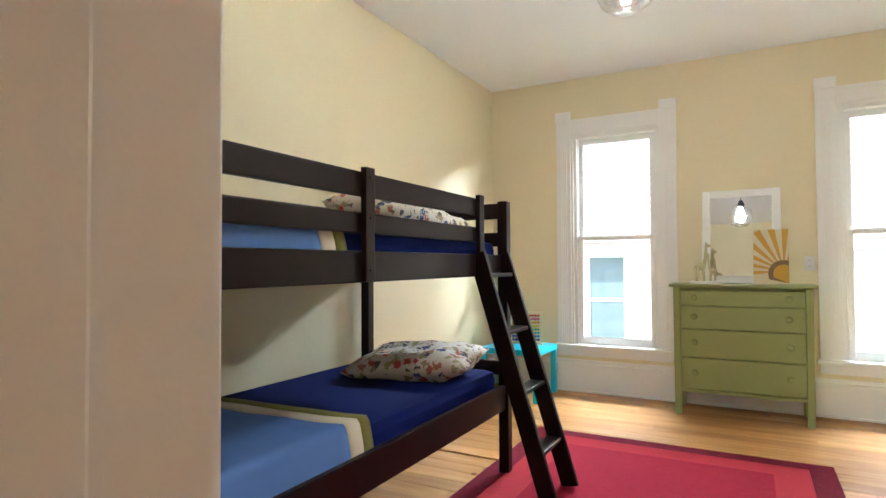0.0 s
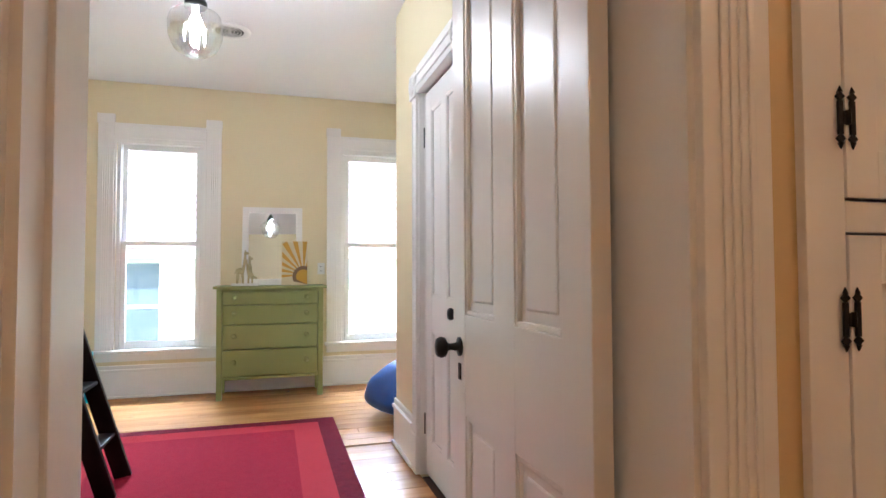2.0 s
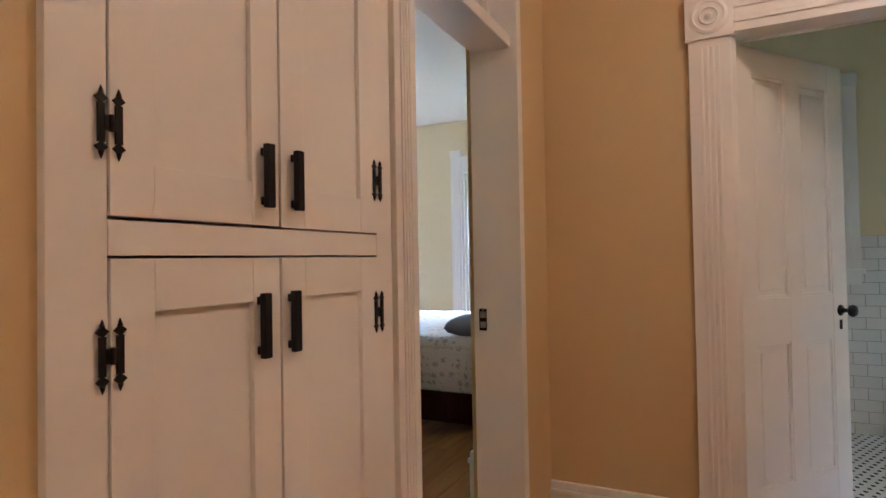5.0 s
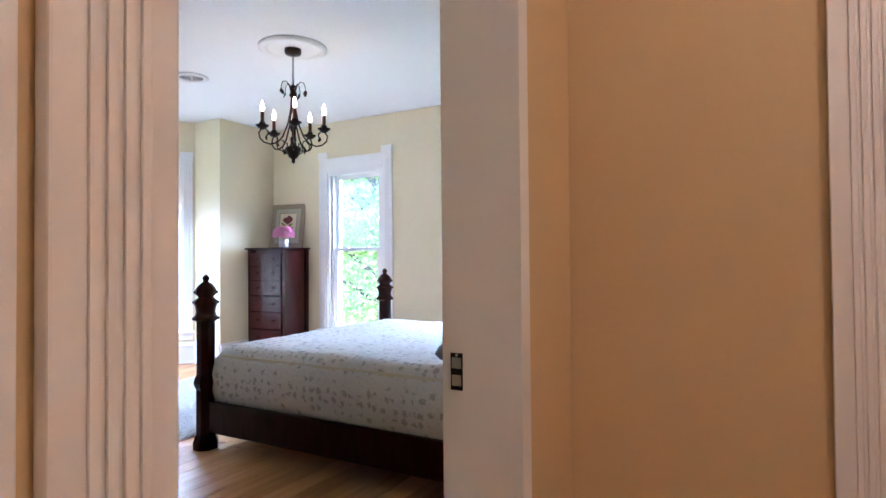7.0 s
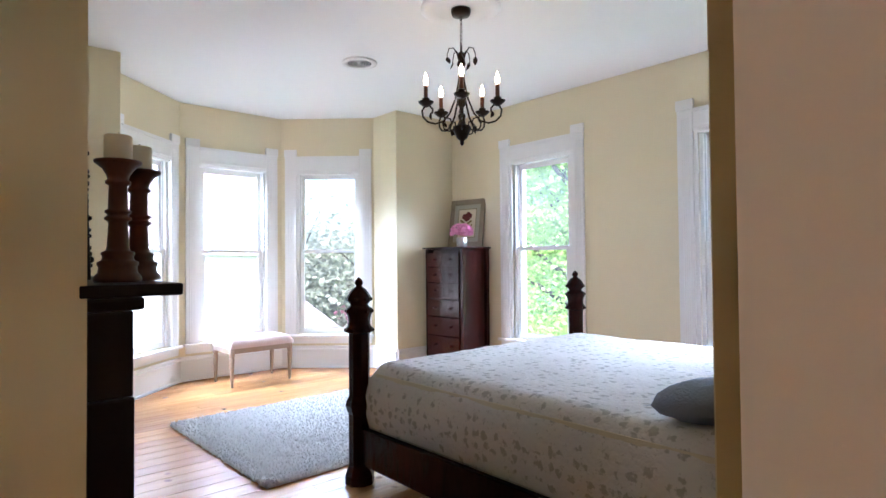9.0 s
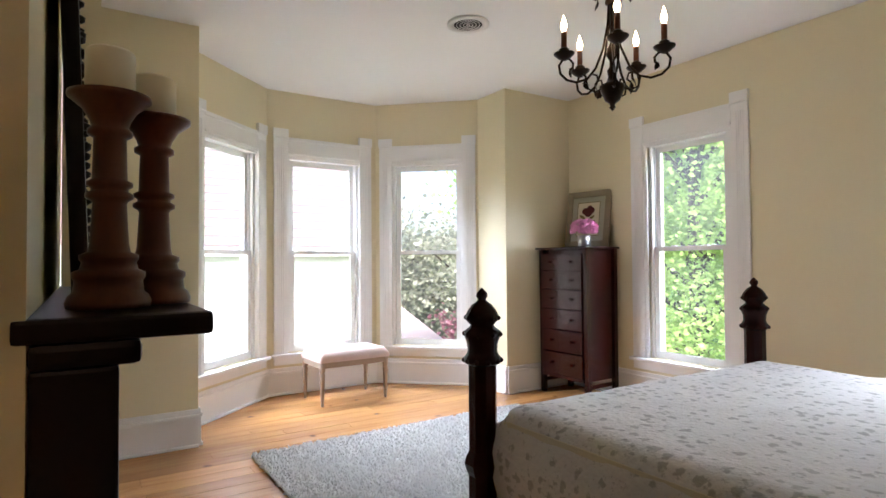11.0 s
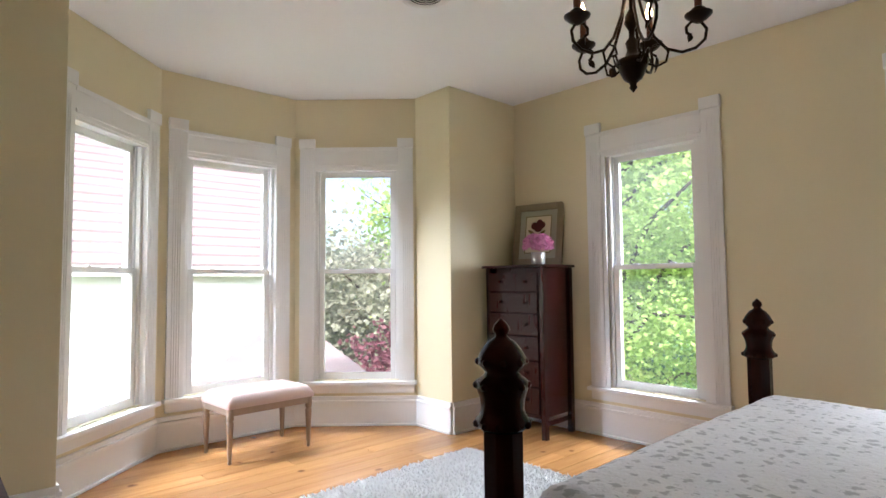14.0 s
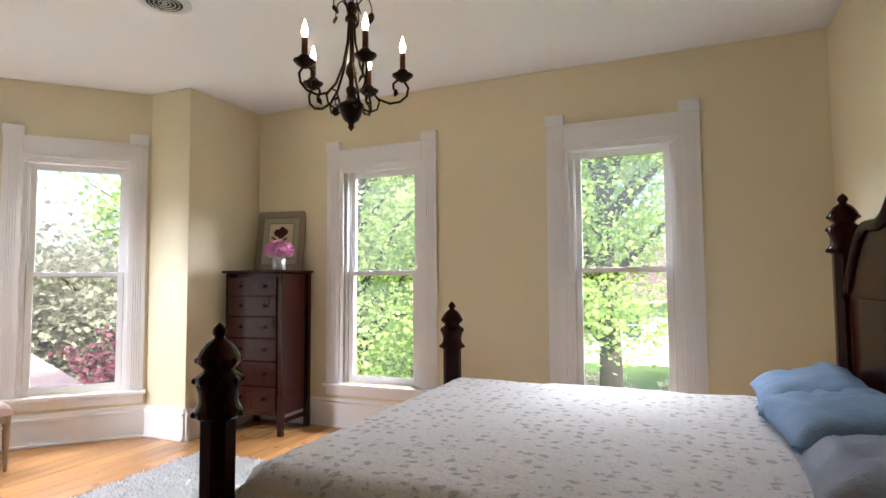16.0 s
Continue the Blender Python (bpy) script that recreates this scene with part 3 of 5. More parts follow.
def knob(parent, x, z, y, flip, mat=IRON):
    """A turned knob on a rose, with a key plate below."""
    m = pose(x, y, z, 90 if flip < 0 else -90)
    k = part("knob", lathe([(0.026, 0), (0.026, 0.004), (0.012, 0.007), (0.009, 0.03), (0.012, 0.036), (0.026, 0.044), (0.029, 0.056), (0.024, 0.066), (0.0, 0.070)], 24, m), mat, parent, "black door knob", True)
    part("key_plate", boxm((x - 0.010, min(y, y + flip * 0.003), z - 0.09, x + 0.010, max(y, y + flip * 0.003), z - 0.045), bevel=0.001), mat, parent)
    return k


def panel_door(name, m, w, h, lock, label, split, hinges=(0.25, 1.95), knob_at=None, sides=(-1, 1), group="", st=0.115, mu=0.10, rail=0.10, hinge_y=-0.006):
    """A four-panel door: x from the hinge along the leaf, y through its thickness."""
    d = thing(name, m, label, "door", group)
    t = 0.038
    bm = bmesh.new()
    box(bm, 0, 0, 0.01, st, t, h, 0.003)
    box(bm, w - st, 0, 0.01, w, t, h, 0.003)
    for a, b in ((0.01, 0.21), (lock - rail, lock + rail), (h - 0.12, h)):
        box(bm, st - 0.003, 0.0015, a, w - st + 0.003, t - 0.0015, b, 0.003)
    box(bm, (w - mu) / 2, 0.001, 0.2, (w + mu) / 2, t - 0.001, h - 0.11, 0.003)
    part("leaf_frame", bm, WHITE, d)
    for x0, x1 in ((st, (w - mu) / 2), ((w + mu) / 2, w - st)):
        for z0, z1 in ((0.21, lock - rail), (lock + rail, h - 0.12)):
            bm = boxm((x0 - 0.004, 0.014, z0 - 0.004, x1 + 0.004, t - 0.014, z1 + 0.004))
            for s0, s1 in ((0.004, 0.016), (t - 0.016, t - 0.004)):
                box(bm, x0, s0, z0, x0 + 0.012, s1, z1, 0.003)
                box(bm, x1 - 0.012, s0, z0, x1, s1, z1, 0.003)
                box(bm, x0 + 0.012, s0, z0, x1 - 0.012, s1, z0 + 0.012, 0.003)
                box(bm, x0 + 0.012, s0, z1 - 0.012, x1 - 0.012, s1, z1, 0.003)
            box(bm, x0 + 0.035, 0.010, z0 + 0.035, x1 - 0.035, t - 0.010, z1 - 0.035, 0.006)
            part("door_panel", bm, WHITE, d)
    for s in sides:
        knob(d, w - 0.06, knob_at or lock - 0.02, 0 if s < 0 else t, s)
    for z in hinges:
        hg = boxm((-0.012, hinge_y, z - 0.05, 0.004, hinge_y + 0.012 if hinge_y < 0 else hinge_y - 0.012, z + 0.05), bevel=0.002)
        lathe([(0.007, -0.058), (0.009, -0.052), (0.007, -0.05), (0.007, 0.05), (0.009, 0.052), (0.004, 0.064)], 10, pose(-0.004, hinge_y, z), hg)
        part("hinge", hg, IRON, d)
    return d


panel_door("bedroom_door", pose(-1.148, 0.148, 0, 0, 0, 90), 0.735, 2.37, 0.925, "white four-panel door standing open into the room", None, sides=(1,), knob_at=0.97, st=0.10, mu=0.115, rail=0.135)
panel_door("closet_door", pose(-0.825, 2.535, 0, 0, 0, -90), 0.71, 2.21, 0.93, "closed white four-panel closet door", None, hinges=(0.29, 1.95), sides=(-1,), knob_at=0.97)
panel_door("bathroom_door", pose(1.36, -0.80, 0, 0, 0, -37), 0.79, 2.12, 0.93, "white four-panel bathroom door standing half open", None, sides=(-1,), knob_at=0.95)
panel_door("closet_door", pose(0.80, 4.925, 0, 0, 0, -90), 0.75, 2.18, 0.93, "closed white closet door beside the chimney", None, hinges=(0.3, 1.98), sides=(), hinge_y=0.044)


# ---- hall cupboard ----
def shaker(name, x0, x1, z0, z1, parent):
    t = 0.019
    f = part(name, boxm((x0, -t, z0, x0 + 0.065, 0.004, z1), (x1 - 0.065, -t, z0, x1, 0.004, z1), (x0 + 0.065, -t, z0, x1 - 0.065, 0.004, z0 + 0.075),
                        (x0 + 0.065, -t, z1 - 0.075, x1 - 0.065, 0.004, z1), bevel=0.0015), WHITE, parent)
    part("door_panel", boxm((x0 + 0.06, -0.009, z0 + 0.07, x1 - 0.06, 0.0, z1 - 0.07)), WHITE, f)
    return f


def h_hinge(parent, x, z):
    bm = bmesh.new()
    for s in (-1, 1):
        box(bm, x + s * 0.017 - 0.007, -0.023, z - 0.042, x + s * 0.017 + 0.007, -0.019, z + 0.042, 0.001)
        for e in (-1, 1):
            box(bm, -0.009, -0.002, -0.009, 0.009, 0.002, 0.009, 0.001, pose(x + s * 0.017, -0.021, z + e * 0.052, 0, 45))
            lathe([(0.005, 0), (0.0, 0.016)], 6, pose(x + s * 0.017, -0.021, z + e * 0.062, 0 if e > 0 else 180), bm)
    box(bm, x - 0.012, -0.024, z - 0.016, x + 0.012, -0.0195, z + 0.016, 0.001)
    lathe([(0.004, -0.018), (0.005, 0), (0.004, 0.018)], 8, pose(x, -0.024, z), bm)
    bmesh.ops.transform(bm, matrix=Matrix.Translation((x, 0, z)) @ Matrix.Diagonal((0.72, 1, 0.62, 1)) @ Matrix.Translation((-x, 0, -z)), verts=bm.verts)
    return part("hinge", bm, IRON, parent, "black H-shaped strap hinge")


cab = thing("built_in_cupboard", pose(-0.525, 0, 0), "white built-in hall cupboard with black bar handles", "cupboard")
part("face_frame", boxm((-0.40, -0.016, 0.0, -0.323, 0.15, 2.75), (0.323, -0.016, 0.0, 0.39, 0.15, 2.75), (-0.323, -0.016, 0.0, 0.323, 0.15, 0.12),
                        (-0.323, -0.016, 1.236, 0.323, 0.15, 1.284), (-0.323, -0.016, 2.60, 0.323, 0.15, 2.75), bevel=0.002), WHITE, cab)
part("carcass", boxm((-0.36, 0.16, 0.1, 0.36, 0.19, 2.6)), WHITE, cab)
for x0, x1, hx, bx in ((-0.321, -0.004, -0.322, -0.055), (0.002, 0.321, 0.322, 0.022)):
    lo = shaker("lower_door", x0, x1, 0.123, 1.232, cab)
    up = shaker("upper_door", x0, x1, 1.289 if x0 < 0 else 1.287, 2.597, cab)
    for dr, zs, hz in ((lo, (0.35, 1.105), 1.115), (up, (1.41, 2.45), 1.375)):
        for z in zs:
            h_hinge(dr, hx, z)
        bx2 = bx if dr is lo else bx + 0.012
        part("handle", boxm((bx2 - 0.009, -0.040, hz - 0.056, bx2 + 0.009, -0.028, hz + 0.056), (bx2 - 0.006, -0.038, hz - 0.05, bx2 + 0.006, -0.017, hz - 0.036),
                            (bx2 - 0.006, -0.038, hz + 0.036, bx2 + 0.006, -0.017, hz + 0.05), bevel=0.002), IRON, dr, "black bar handle")

# out of view: east lamp inferred from the warm light, west one added as fill
for lamp_x in (-2.9, 0.15):
    hall_lamp = thing("unseen_hall_lamp", pose(lamp_x, -1.55, CH), "unseen warm ceiling lamp added to light the hall", "ceiling lamp", "hall ceiling lamps")
    part("canopy", lathe([(0.09, 0), (0.09, -0.02), (0.03, -0.035)], 20), BRONZE, hall_lamp, "", True)
    part("shade", lathe([(0.03, -0.03), (0.11, -0.05), (0.14, -0.10), (0.11, -0.15), (0.0, -0.17)], 24), HALLBULB, hall_lamp, "", True)


# ---- bedroom ----
def turned_post(h, base, w):
    """A tall bed post: square foot, octagonal shaft and a turned, gadrooned finial."""
    bm = bmesh.new()
    o = lambda r, z: (r, z)
    lathe([o(w * 0.72, 0), o(w * 0.72, 0.05), o(w * 0.60, 0.085), o(w * 0.54, 0.10), o(w * 0.54, base - 0.05), o(w * 0.62, base - 0.03), o(w * 0.70, base),
           o(w * 0.62, base + 0.03), o(w * 0.52, base + 0.05), o(w * 0.52, h - 0.31)], 8, Matrix.Rotation(radians(22.5), 4, "Z"), bm)
    return bm


def post_finial(h, w):
    z = h - 0.32
    bm = lathe([(w * 0.52, z), (w * 0.66, z + 0.012), (w * 0.68, z + 0.03), (w * 0.58, z + 0.045), (w * 0.54, z + 0.06), (w * 0.56, z + 0.09), (w * 0.64, z + 0.115),
                (w * 0.66, z + 0.14), (w * 0.48, z + 0.155), (w * 0.42, z + 0.165), (w * 0.62, z + 0.19), (w * 0.60, z + 0.205), (w * 0.52, z + 0.225), (w * 0.36, z + 0.25),
                (w * 0.20, z + 0.262), (w * 0.14, z + 0.27), (w * 0.22, z + 0.285), (w * 0.18, z + 0.30), (0.0, z + 0.32)], 28)
    for k, (zz, r, n) in enumerate(((z + 0.02, w * 0.66, 10), (z + 0.128, w * 0.64, 8), (z + 0.195, w * 0.58, 8))):
        for i in range(n):
            a = 2 * math.pi * i / n
            bmesh.ops.create_uvsphere(bm, u_segments=8, v_segments=6, radius=w * 0.10, matrix=Matrix.Translation((r * math.cos(a), r * math.sin(a), zz)))
    return bm


bed = thing("four_post_bed", pose(3.225, 0.5, 0), "dark carved wooden four-post bed with a white quilt", "bed")
BX, BY = 1.035, 2.26
for x, y, h in ((-BX, BY, 1.16), (BX, BY, 1.16), (-BX, 0.04, 1.74), (BX, 0.04, 1.74)):
    bm = turned_post(h, 0.44, 0.115)
    bmesh.ops.translate(bm, vec=(x, y, 0), verts=bm.verts)
    p = part("bed_post", bm, BEDWOOD, bed)
    bm = post_finial(h, 0.115)
    bmesh.ops.translate(bm, vec=(x, y, 0), verts=bm.verts)
    part("finial", bm, BEDWOOD, p, "", True)
for s in (-1, 1):
    part("side_rail", boxm((s * BX - 0.02, 0.05, 0.11, s * BX + 0.02, BY - 0.05, 0.315), bevel=0.008), BEDWOOD, bed)
part("foot_rail", boxm((-BX + 0.05, BY - 0.02, 0.11, BX - 0.05, BY + 0.02, 0.34), bevel=0.008), BEDWOOD, bed)
part("slat_base", boxm((-BX + 0.03, 0.1, 0.20, BX - 0.03, BY - 0.03, 0.24)), BEDWOOD, bed)
bm = bmesh.new()
N = 40
outline = []
for i in range(N + 1):
    u = 2 * i / N - 1
    outline.append((u * (BX - 0.05), 1.25 + 0.42 * max(0.0, 1 - abs(u) ** 1.6) + 0.06 * math.cos(u * 9)))
top = [[bm.verts.new((x, y, z)) for x, z in outline] for y in (0.0, 0.05)]
low = [[bm.verts.new((x, y, 0.35)) for x, z in outline] for y in (0.0, 0.05)]
for i in range(N):
    bm.faces.new((top[0][i], top[0][i + 1], top[1][i + 1], top[1][i]))
    bm.faces.new((low[0][i], low[1][i], low[1][i + 1], low[0][i + 1]))
    for k in (0, 1):
        bm.faces.new((low[k][i], low[k][i + 1], top[k][i + 1], top[k][i]))
part("headboard", bm, BEDWOOD, bed)
tube([(x, 0.05, z + 0.005) for x, z in outline], 0.028, bm := bmesh.new())
part("headboard_moulding", bm, BEDWOOD, bed, "carved crest moulding", True)
part("headboard_panel", boxm((-0.75, 0.045, 0.55, 0.75, 0.062, 1.2), bevel=0.01), BEDWOOD, bed)

# the quilt over the mattress, rounded at the edges, with soft ripples
bm = bmesh.new()
nx, ny = 70, 72
hw, y0, y1, zt, zb, rr = 0.99, 0.12, 2.235, 0.665, 0.30, 0.10
grid = []
for i in range(nx + 1):
    row = []
    u = 2 * i / nx - 1
    for j in range(ny + 1):
        v = j / ny
        s = abs(u) * 1.42
        x = math.copysign(min(s, 1.0) * hw, u)
        drop = max(0.0, s - 1.0) / 0.42
        y = y0 + min(v * 1.14, 1.0) * (y1 - y0)
        drop2 = max(0.0, v * 1.14 - 1.0) / 0.14
        dd = max(drop, drop2)
        z = zt - dd * (zt - zb)
        e = max(0.0, abs(x) - (hw - rr)) / rr
        e2 = max(0.0, y - (y1 - rr)) / rr
        k = min(1.0, math.hypot(e, e2))
        z -= rr * (1 - math.sqrt(max(0.0, 1 - k * k))) * (1 - dd) * 0.8
        bul = math.sin(math.pi * min(1, dd)) * 0.03
        if drop > 0:
            x += math.copysign(bul + 0.012 * noise.noise(Vector((y * 5, u * 2, 0))) * dd, u)
        if drop2 > 0:
            y += bul * 0.5
        z += 0.007 * noise.noise(Vector((x * 6, y * 6, 1))) + 0.004 * noise.noise(Vector((x * 17, y * 17, 2)))
        row.append(bm.verts.new((x, y, z)))
    grid.append(row)
for i in range(nx):
    for j in range(ny):
        bm.faces.new((grid[i][j], grid[i + 1][j], grid[i + 1][j + 1], grid[i][j + 1]))
cover = part("quilt", bm, COVER, None, smooth=True)
cover.matrix_world = pose(3.225, 0.5, 0)
sol = cover.modifiers.new("thickness", "SOLIDIFY")
sol.thickness, sol.offset = 0.012, -1
tagged(cover, "white quilted coverlet printed with grey flowers", "quilt")
mat_bm = boxm((-1.0, 0.1, 0.245, 1.0, 2.2, 0.63), bevel=0.05)
ms = part("mattress", mat_bm, STRIPE_W)
ms.matrix_world = pose(3.225, 0.5, 0)
tagged(ms, "thick mattress under the quilt", "mattress")


def pillow(name, m, w, d, h, mat, label, seed, flange=False):
    t = part(name, cushion(w, d, h, seed=seed, wrinkle=0.008), mat, None, smooth=True)
    t.matrix_world = m
    return tagged(t, label, "pillow", "pillows")


pillow("pillow", pose(2.63, 0.785, 0.672, -11, 4, -5), 0.80, 0.45, 0.16, SHAM, "slate blue linen pillow on the bed", 1)
pillow("pillow", pose(3.80, 0.79, 0.685, -10, 0, -3), 0.80, 0.46, 0.17, SHAM_B, "light blue linen pillow on the bed", 5)
pillow("pillow", pose(3.24, 0.79, 0.690, -8, 1, 3), 0.70, 0.46, 0.16, SHAM_B, "creased light blue linen pillow on the bed", 9)


def chest(m):
    """A tall chest of six bow-edged drawers on square tapered legs. Front towards -y."""
    c = thing("chest_of_drawers", m, "tall dark mahogany chest of six drawers", "chest of drawers")
    w, d, h = 0.60, 0.43, 1.40
    part("top", boxm((-w / 2 - 0.025, -0.03, h - 0.022, w / 2 + 0.025, d + 0.005, h), bevel=0.007), MAHOG, c)
    part("carcass", boxm((-w / 2 + 0.02, 0.045, 0.17, w / 2 - 0.02, d, h - 0.024), bevel=0.002), MAHOG, c)
    for x in (-1, 1):
        for y in (0.0, d - 0.045):
            bm = boxm((x * (w / 2 - 0.0225) - 0.0225, y, 0.0, x * (w / 2 - 0.0225) + 0.0225, y + 0.045, h - 0.023), bevel=0.003)
            for v in bm.verts:
                if v.co.z < 0.03:
                    v.co.y += 0.006 if y < 0.1 else -0.006
            part("leg", bm, MAHOG, c)
        part("stretcher", boxm((x * (w / 2 - 0.03) - 0.01, 0.04, 0.10, x * (w / 2 - 0.03) + 0.01, d - 0.04, 0.135), bevel=0.003), MAHOG, c)
    z = 0.20
    hs = [0.215, 0.21, 0.195, 0.185, 0.175, 0.165]
    for hh in hs:
        dr = part("drawer", boxm((-w / 2 + 0.05, -0.012, z, w / 2 - 0.05, 0.04, z + hh - 0.012), bevel=0.005), MAHOG, c)
        part("drawer_lip", boxm((-w / 2 + 0.048, -0.018, z + hh - 0.022, w / 2 - 0.048, -0.008, z + hh - 0.010), bevel=0.003), MAHOG, dr)
        for x in (-0.13, 0.13):
            part("knob", lathe([(0.008, 0), (0.007, 0.008), (0.014, 0.014), (0.015, 0.020), (0.0, 0.026)], 14, pose(x, -0.012, z + hh * 0.5, 90)), MAHOG, dr, "", True)
        z += hh
    part("bottom_rail", boxm((-w / 2 + 0.045, -0.004, 0.165, w / 2 - 0.045, 0.02, 0.197), bevel=0.004), MAHOG, c)
    return c


chest(pose(4.60, 4.755, 0, 0, 0, -88))

# picture and flowers on the chest
pic = thing("framed_print", pose(4.975, 4.80, 1.402, -9, 0, -80) @ Matrix.Diagonal((1.12, 1, 1.14, 1)), "botanical flower print in a weathered frame", "picture frame")
part("frame", boxm((-0.22, -0.012, 0, -0.165, 0.012, 0.50), (0.165, -0.012, 0, 0.22, 0.012, 0.50), (-0.165, -0.012, 0, 0.165, 0.012, 0.055), (-0.165, -0.012, 0.445, 0.165, 0.012, 0.50), bevel=0.004), GOLD, pic)
part("mat_board", boxm((-0.166, -0.002, 0.054, 0.166, 0.006, 0.446)), MATBOARD, pic)
part("inner_border", boxm((-0.115, -0.0035, 0.10, -0.11, -0.0015, 0.40), (0.11, -0.0035, 0.10, 0.115, -0.0015, 0.40), (-0.115, -0.0035, 0.10, 0.115, -0.0015, 0.105), (-0.115, -0.0035, 0.395, 0.115, -0.0015, 0.40)), LEAFPRINT, pic)
part("print_paper", boxm((-0.108, -0.0032, 0.107, 0.108, -0.0016, 0.393)), SUN_W, pic)
bm = bmesh.new()
for x, z, r in ((0.0, 0.31, 0.042), (0.035, 0.325, 0.028), (-0.035, 0.32, 0.03), (0.01, 0.345, 0.026)):
    bmesh.ops.create_circle(bm, cap_ends=True, segments=14, radius=r, matrix=pose(x, -0.0042, z, 90))
part("printed_flower", bm, DARKRED, pic)
bm = bmesh.new()
for x, z, a in ((-0.05, 0.22, 35), (0.05, 0.21, -35), (-0.03, 0.16, 20), (0.035, 0.26, -60), (0.0, 0.2, 0), (-0.06, 0.27, 60)):
    bmesh.ops.create_circle(bm, cap_ends=True, segments=8, radius=0.035, matrix=pose(x, -0.0040, z, 90) @ pose(0, 0, 0, 0, 0, a) @ Matrix.Diagonal((0.35, 1, 1, 1)))
part("printed_leaf", bm, LEAFPRINT, pic)

vase = thing("flower_vase", pose(4.72, 4.58, 1.401) @ Matrix.Diagonal((1.15, 1.15, 1.12, 1)), "pink hydrangeas in a low silver glass vase", "flowers")
part("vase", lathe([(0.045, 0), (0.05, 0.005), (0.052, 0.09), (0.048, 0.092), (0.046, 0.01)], 24), STEEL, vase, "mirrored glass vase", True)
bm = bmesh.new()
rng = random.Random(4)
for i in range(420):
    a, b = rng.uniform(0, 6.283), rng.uniform(-0.35, 1)
    r = 0.115 * (0.85 + 0.2 * noise.noise(Vector((math.cos(a) * 2, math.sin(a) * 2, b * 2))))
    c = Vector((r * math.cos(a) * math.sqrt(1 - b * b * 0.9), r * math.sin(a) * math.sqrt(1 - b * b * 0.9), 0.145 + 0.075 * b))
    q = Euler((rng.uniform(-0.7, 0.7), rng.uniform(-0.7, 0.7), rng.uniform(0, 6))).to_matrix() @ (c - Vector((0, 0, 0.12))).to_track_quat("Z", "Y").to_matrix()
    s = rng.uniform(0.010, 0.016)
    for k in range(4):
        e = Matrix.Rotation(k * math.pi / 2, 3, "Z")
        vs = [bm.verts.new(c + q @ (e @ Vector(p)) * s) for p in ((0, 0, 0), (0.8, -0.5, 0.25), (1.4, 0, 0.3), (0.8, 0.5, 0.25))]
        bm.faces.new(vs)
part("blossom", bm, PETAL, vase)


# ---- chandelier ----
ch = thing("chandelier", pose(3.02, 2.77, 0), "bronze iron chandelier with five candle lights", "chandelier")
part("ceiling_rose", lathe([(0.27, CH + 0.003), (0.27, CH - 0.012), (0.24, CH - 0.03), (0.205, CH - 0.014), (0.19, CH - 0.008), (0.0, CH - 0.008)], 40), CEIL, ch, "white plaster medallion", True)
part("canopy", lathe([(0.066, CH - 0.01), (0.066, CH - 0.03), (0.06, CH - 0.05), (0.02, CH - 0.056), (0.0, CH - 0.058)], 24), BRONZE, ch, "", True)
for i in range(9):
    zc = CH - 0.07 - i * 0.026
    part("chain_link", tube([(0.009 * math.cos(a) * (1 if i % 2 else 0), 0.009 * math.cos(a) * (0 if i % 2 else 1), zc + 0.016 * math.sin(a)) for a in np.linspace(0, 6.283, 11)], 0.0022, segs=5), BRONZE, ch)
part("stem", lathe([(0.006, 2.66), (0.02, 2.645), (0.026, 2.62), (0.014, 2.60), (0.03, 2.575), (0.03, 2.56), (0.009, 2.55), (0.008, 2.36), (0.024, 2.33), (0.028, 2.30), (0.012, 2.27),
                     (0.012, 2.24), (0.026, 2.22), (0.02, 2.19), (0.03, 2.16), (0.062, 2.145), (0.062, 2.13), (0.05, 2.10), (0.036, 2.07), (0.016, 2.055), (0.012, 2.045), (0.016, 2.035), (0.0, 2.015)], 24), BRONZE, ch, "", True)


def leaf_at(bm, p, size, tilt):
    vs = []
    for s in np.linspace(0, 1, 6):
        w = math.sin(math.pi * s ** 0.8) * size * 0.28
        vs.append((s, w))
    m = Matrix.Translation(p) @ Euler(tilt).to_matrix().to_4x4()
    a = [bm.verts.new(m @ Vector((w, 0.12 * size * s * s, -s * size))) for s, w in vs]
    b = [bm.verts.new(m @ Vector((-w, 0.12 * size * s * s, -s * size))) for s, w in vs]
    c = [bm.verts.new(m @ Vector((0, 0.12 * size * s * s + 0.004, -s * size))) for s, w in vs]
    for i in range(5):
        for p2, q2 in ((a, c), (c, b)):
            try:
                bm.faces.new((p2[i], p2[i + 1], q2[i + 1], q2[i]))
            except ValueError:
                pass


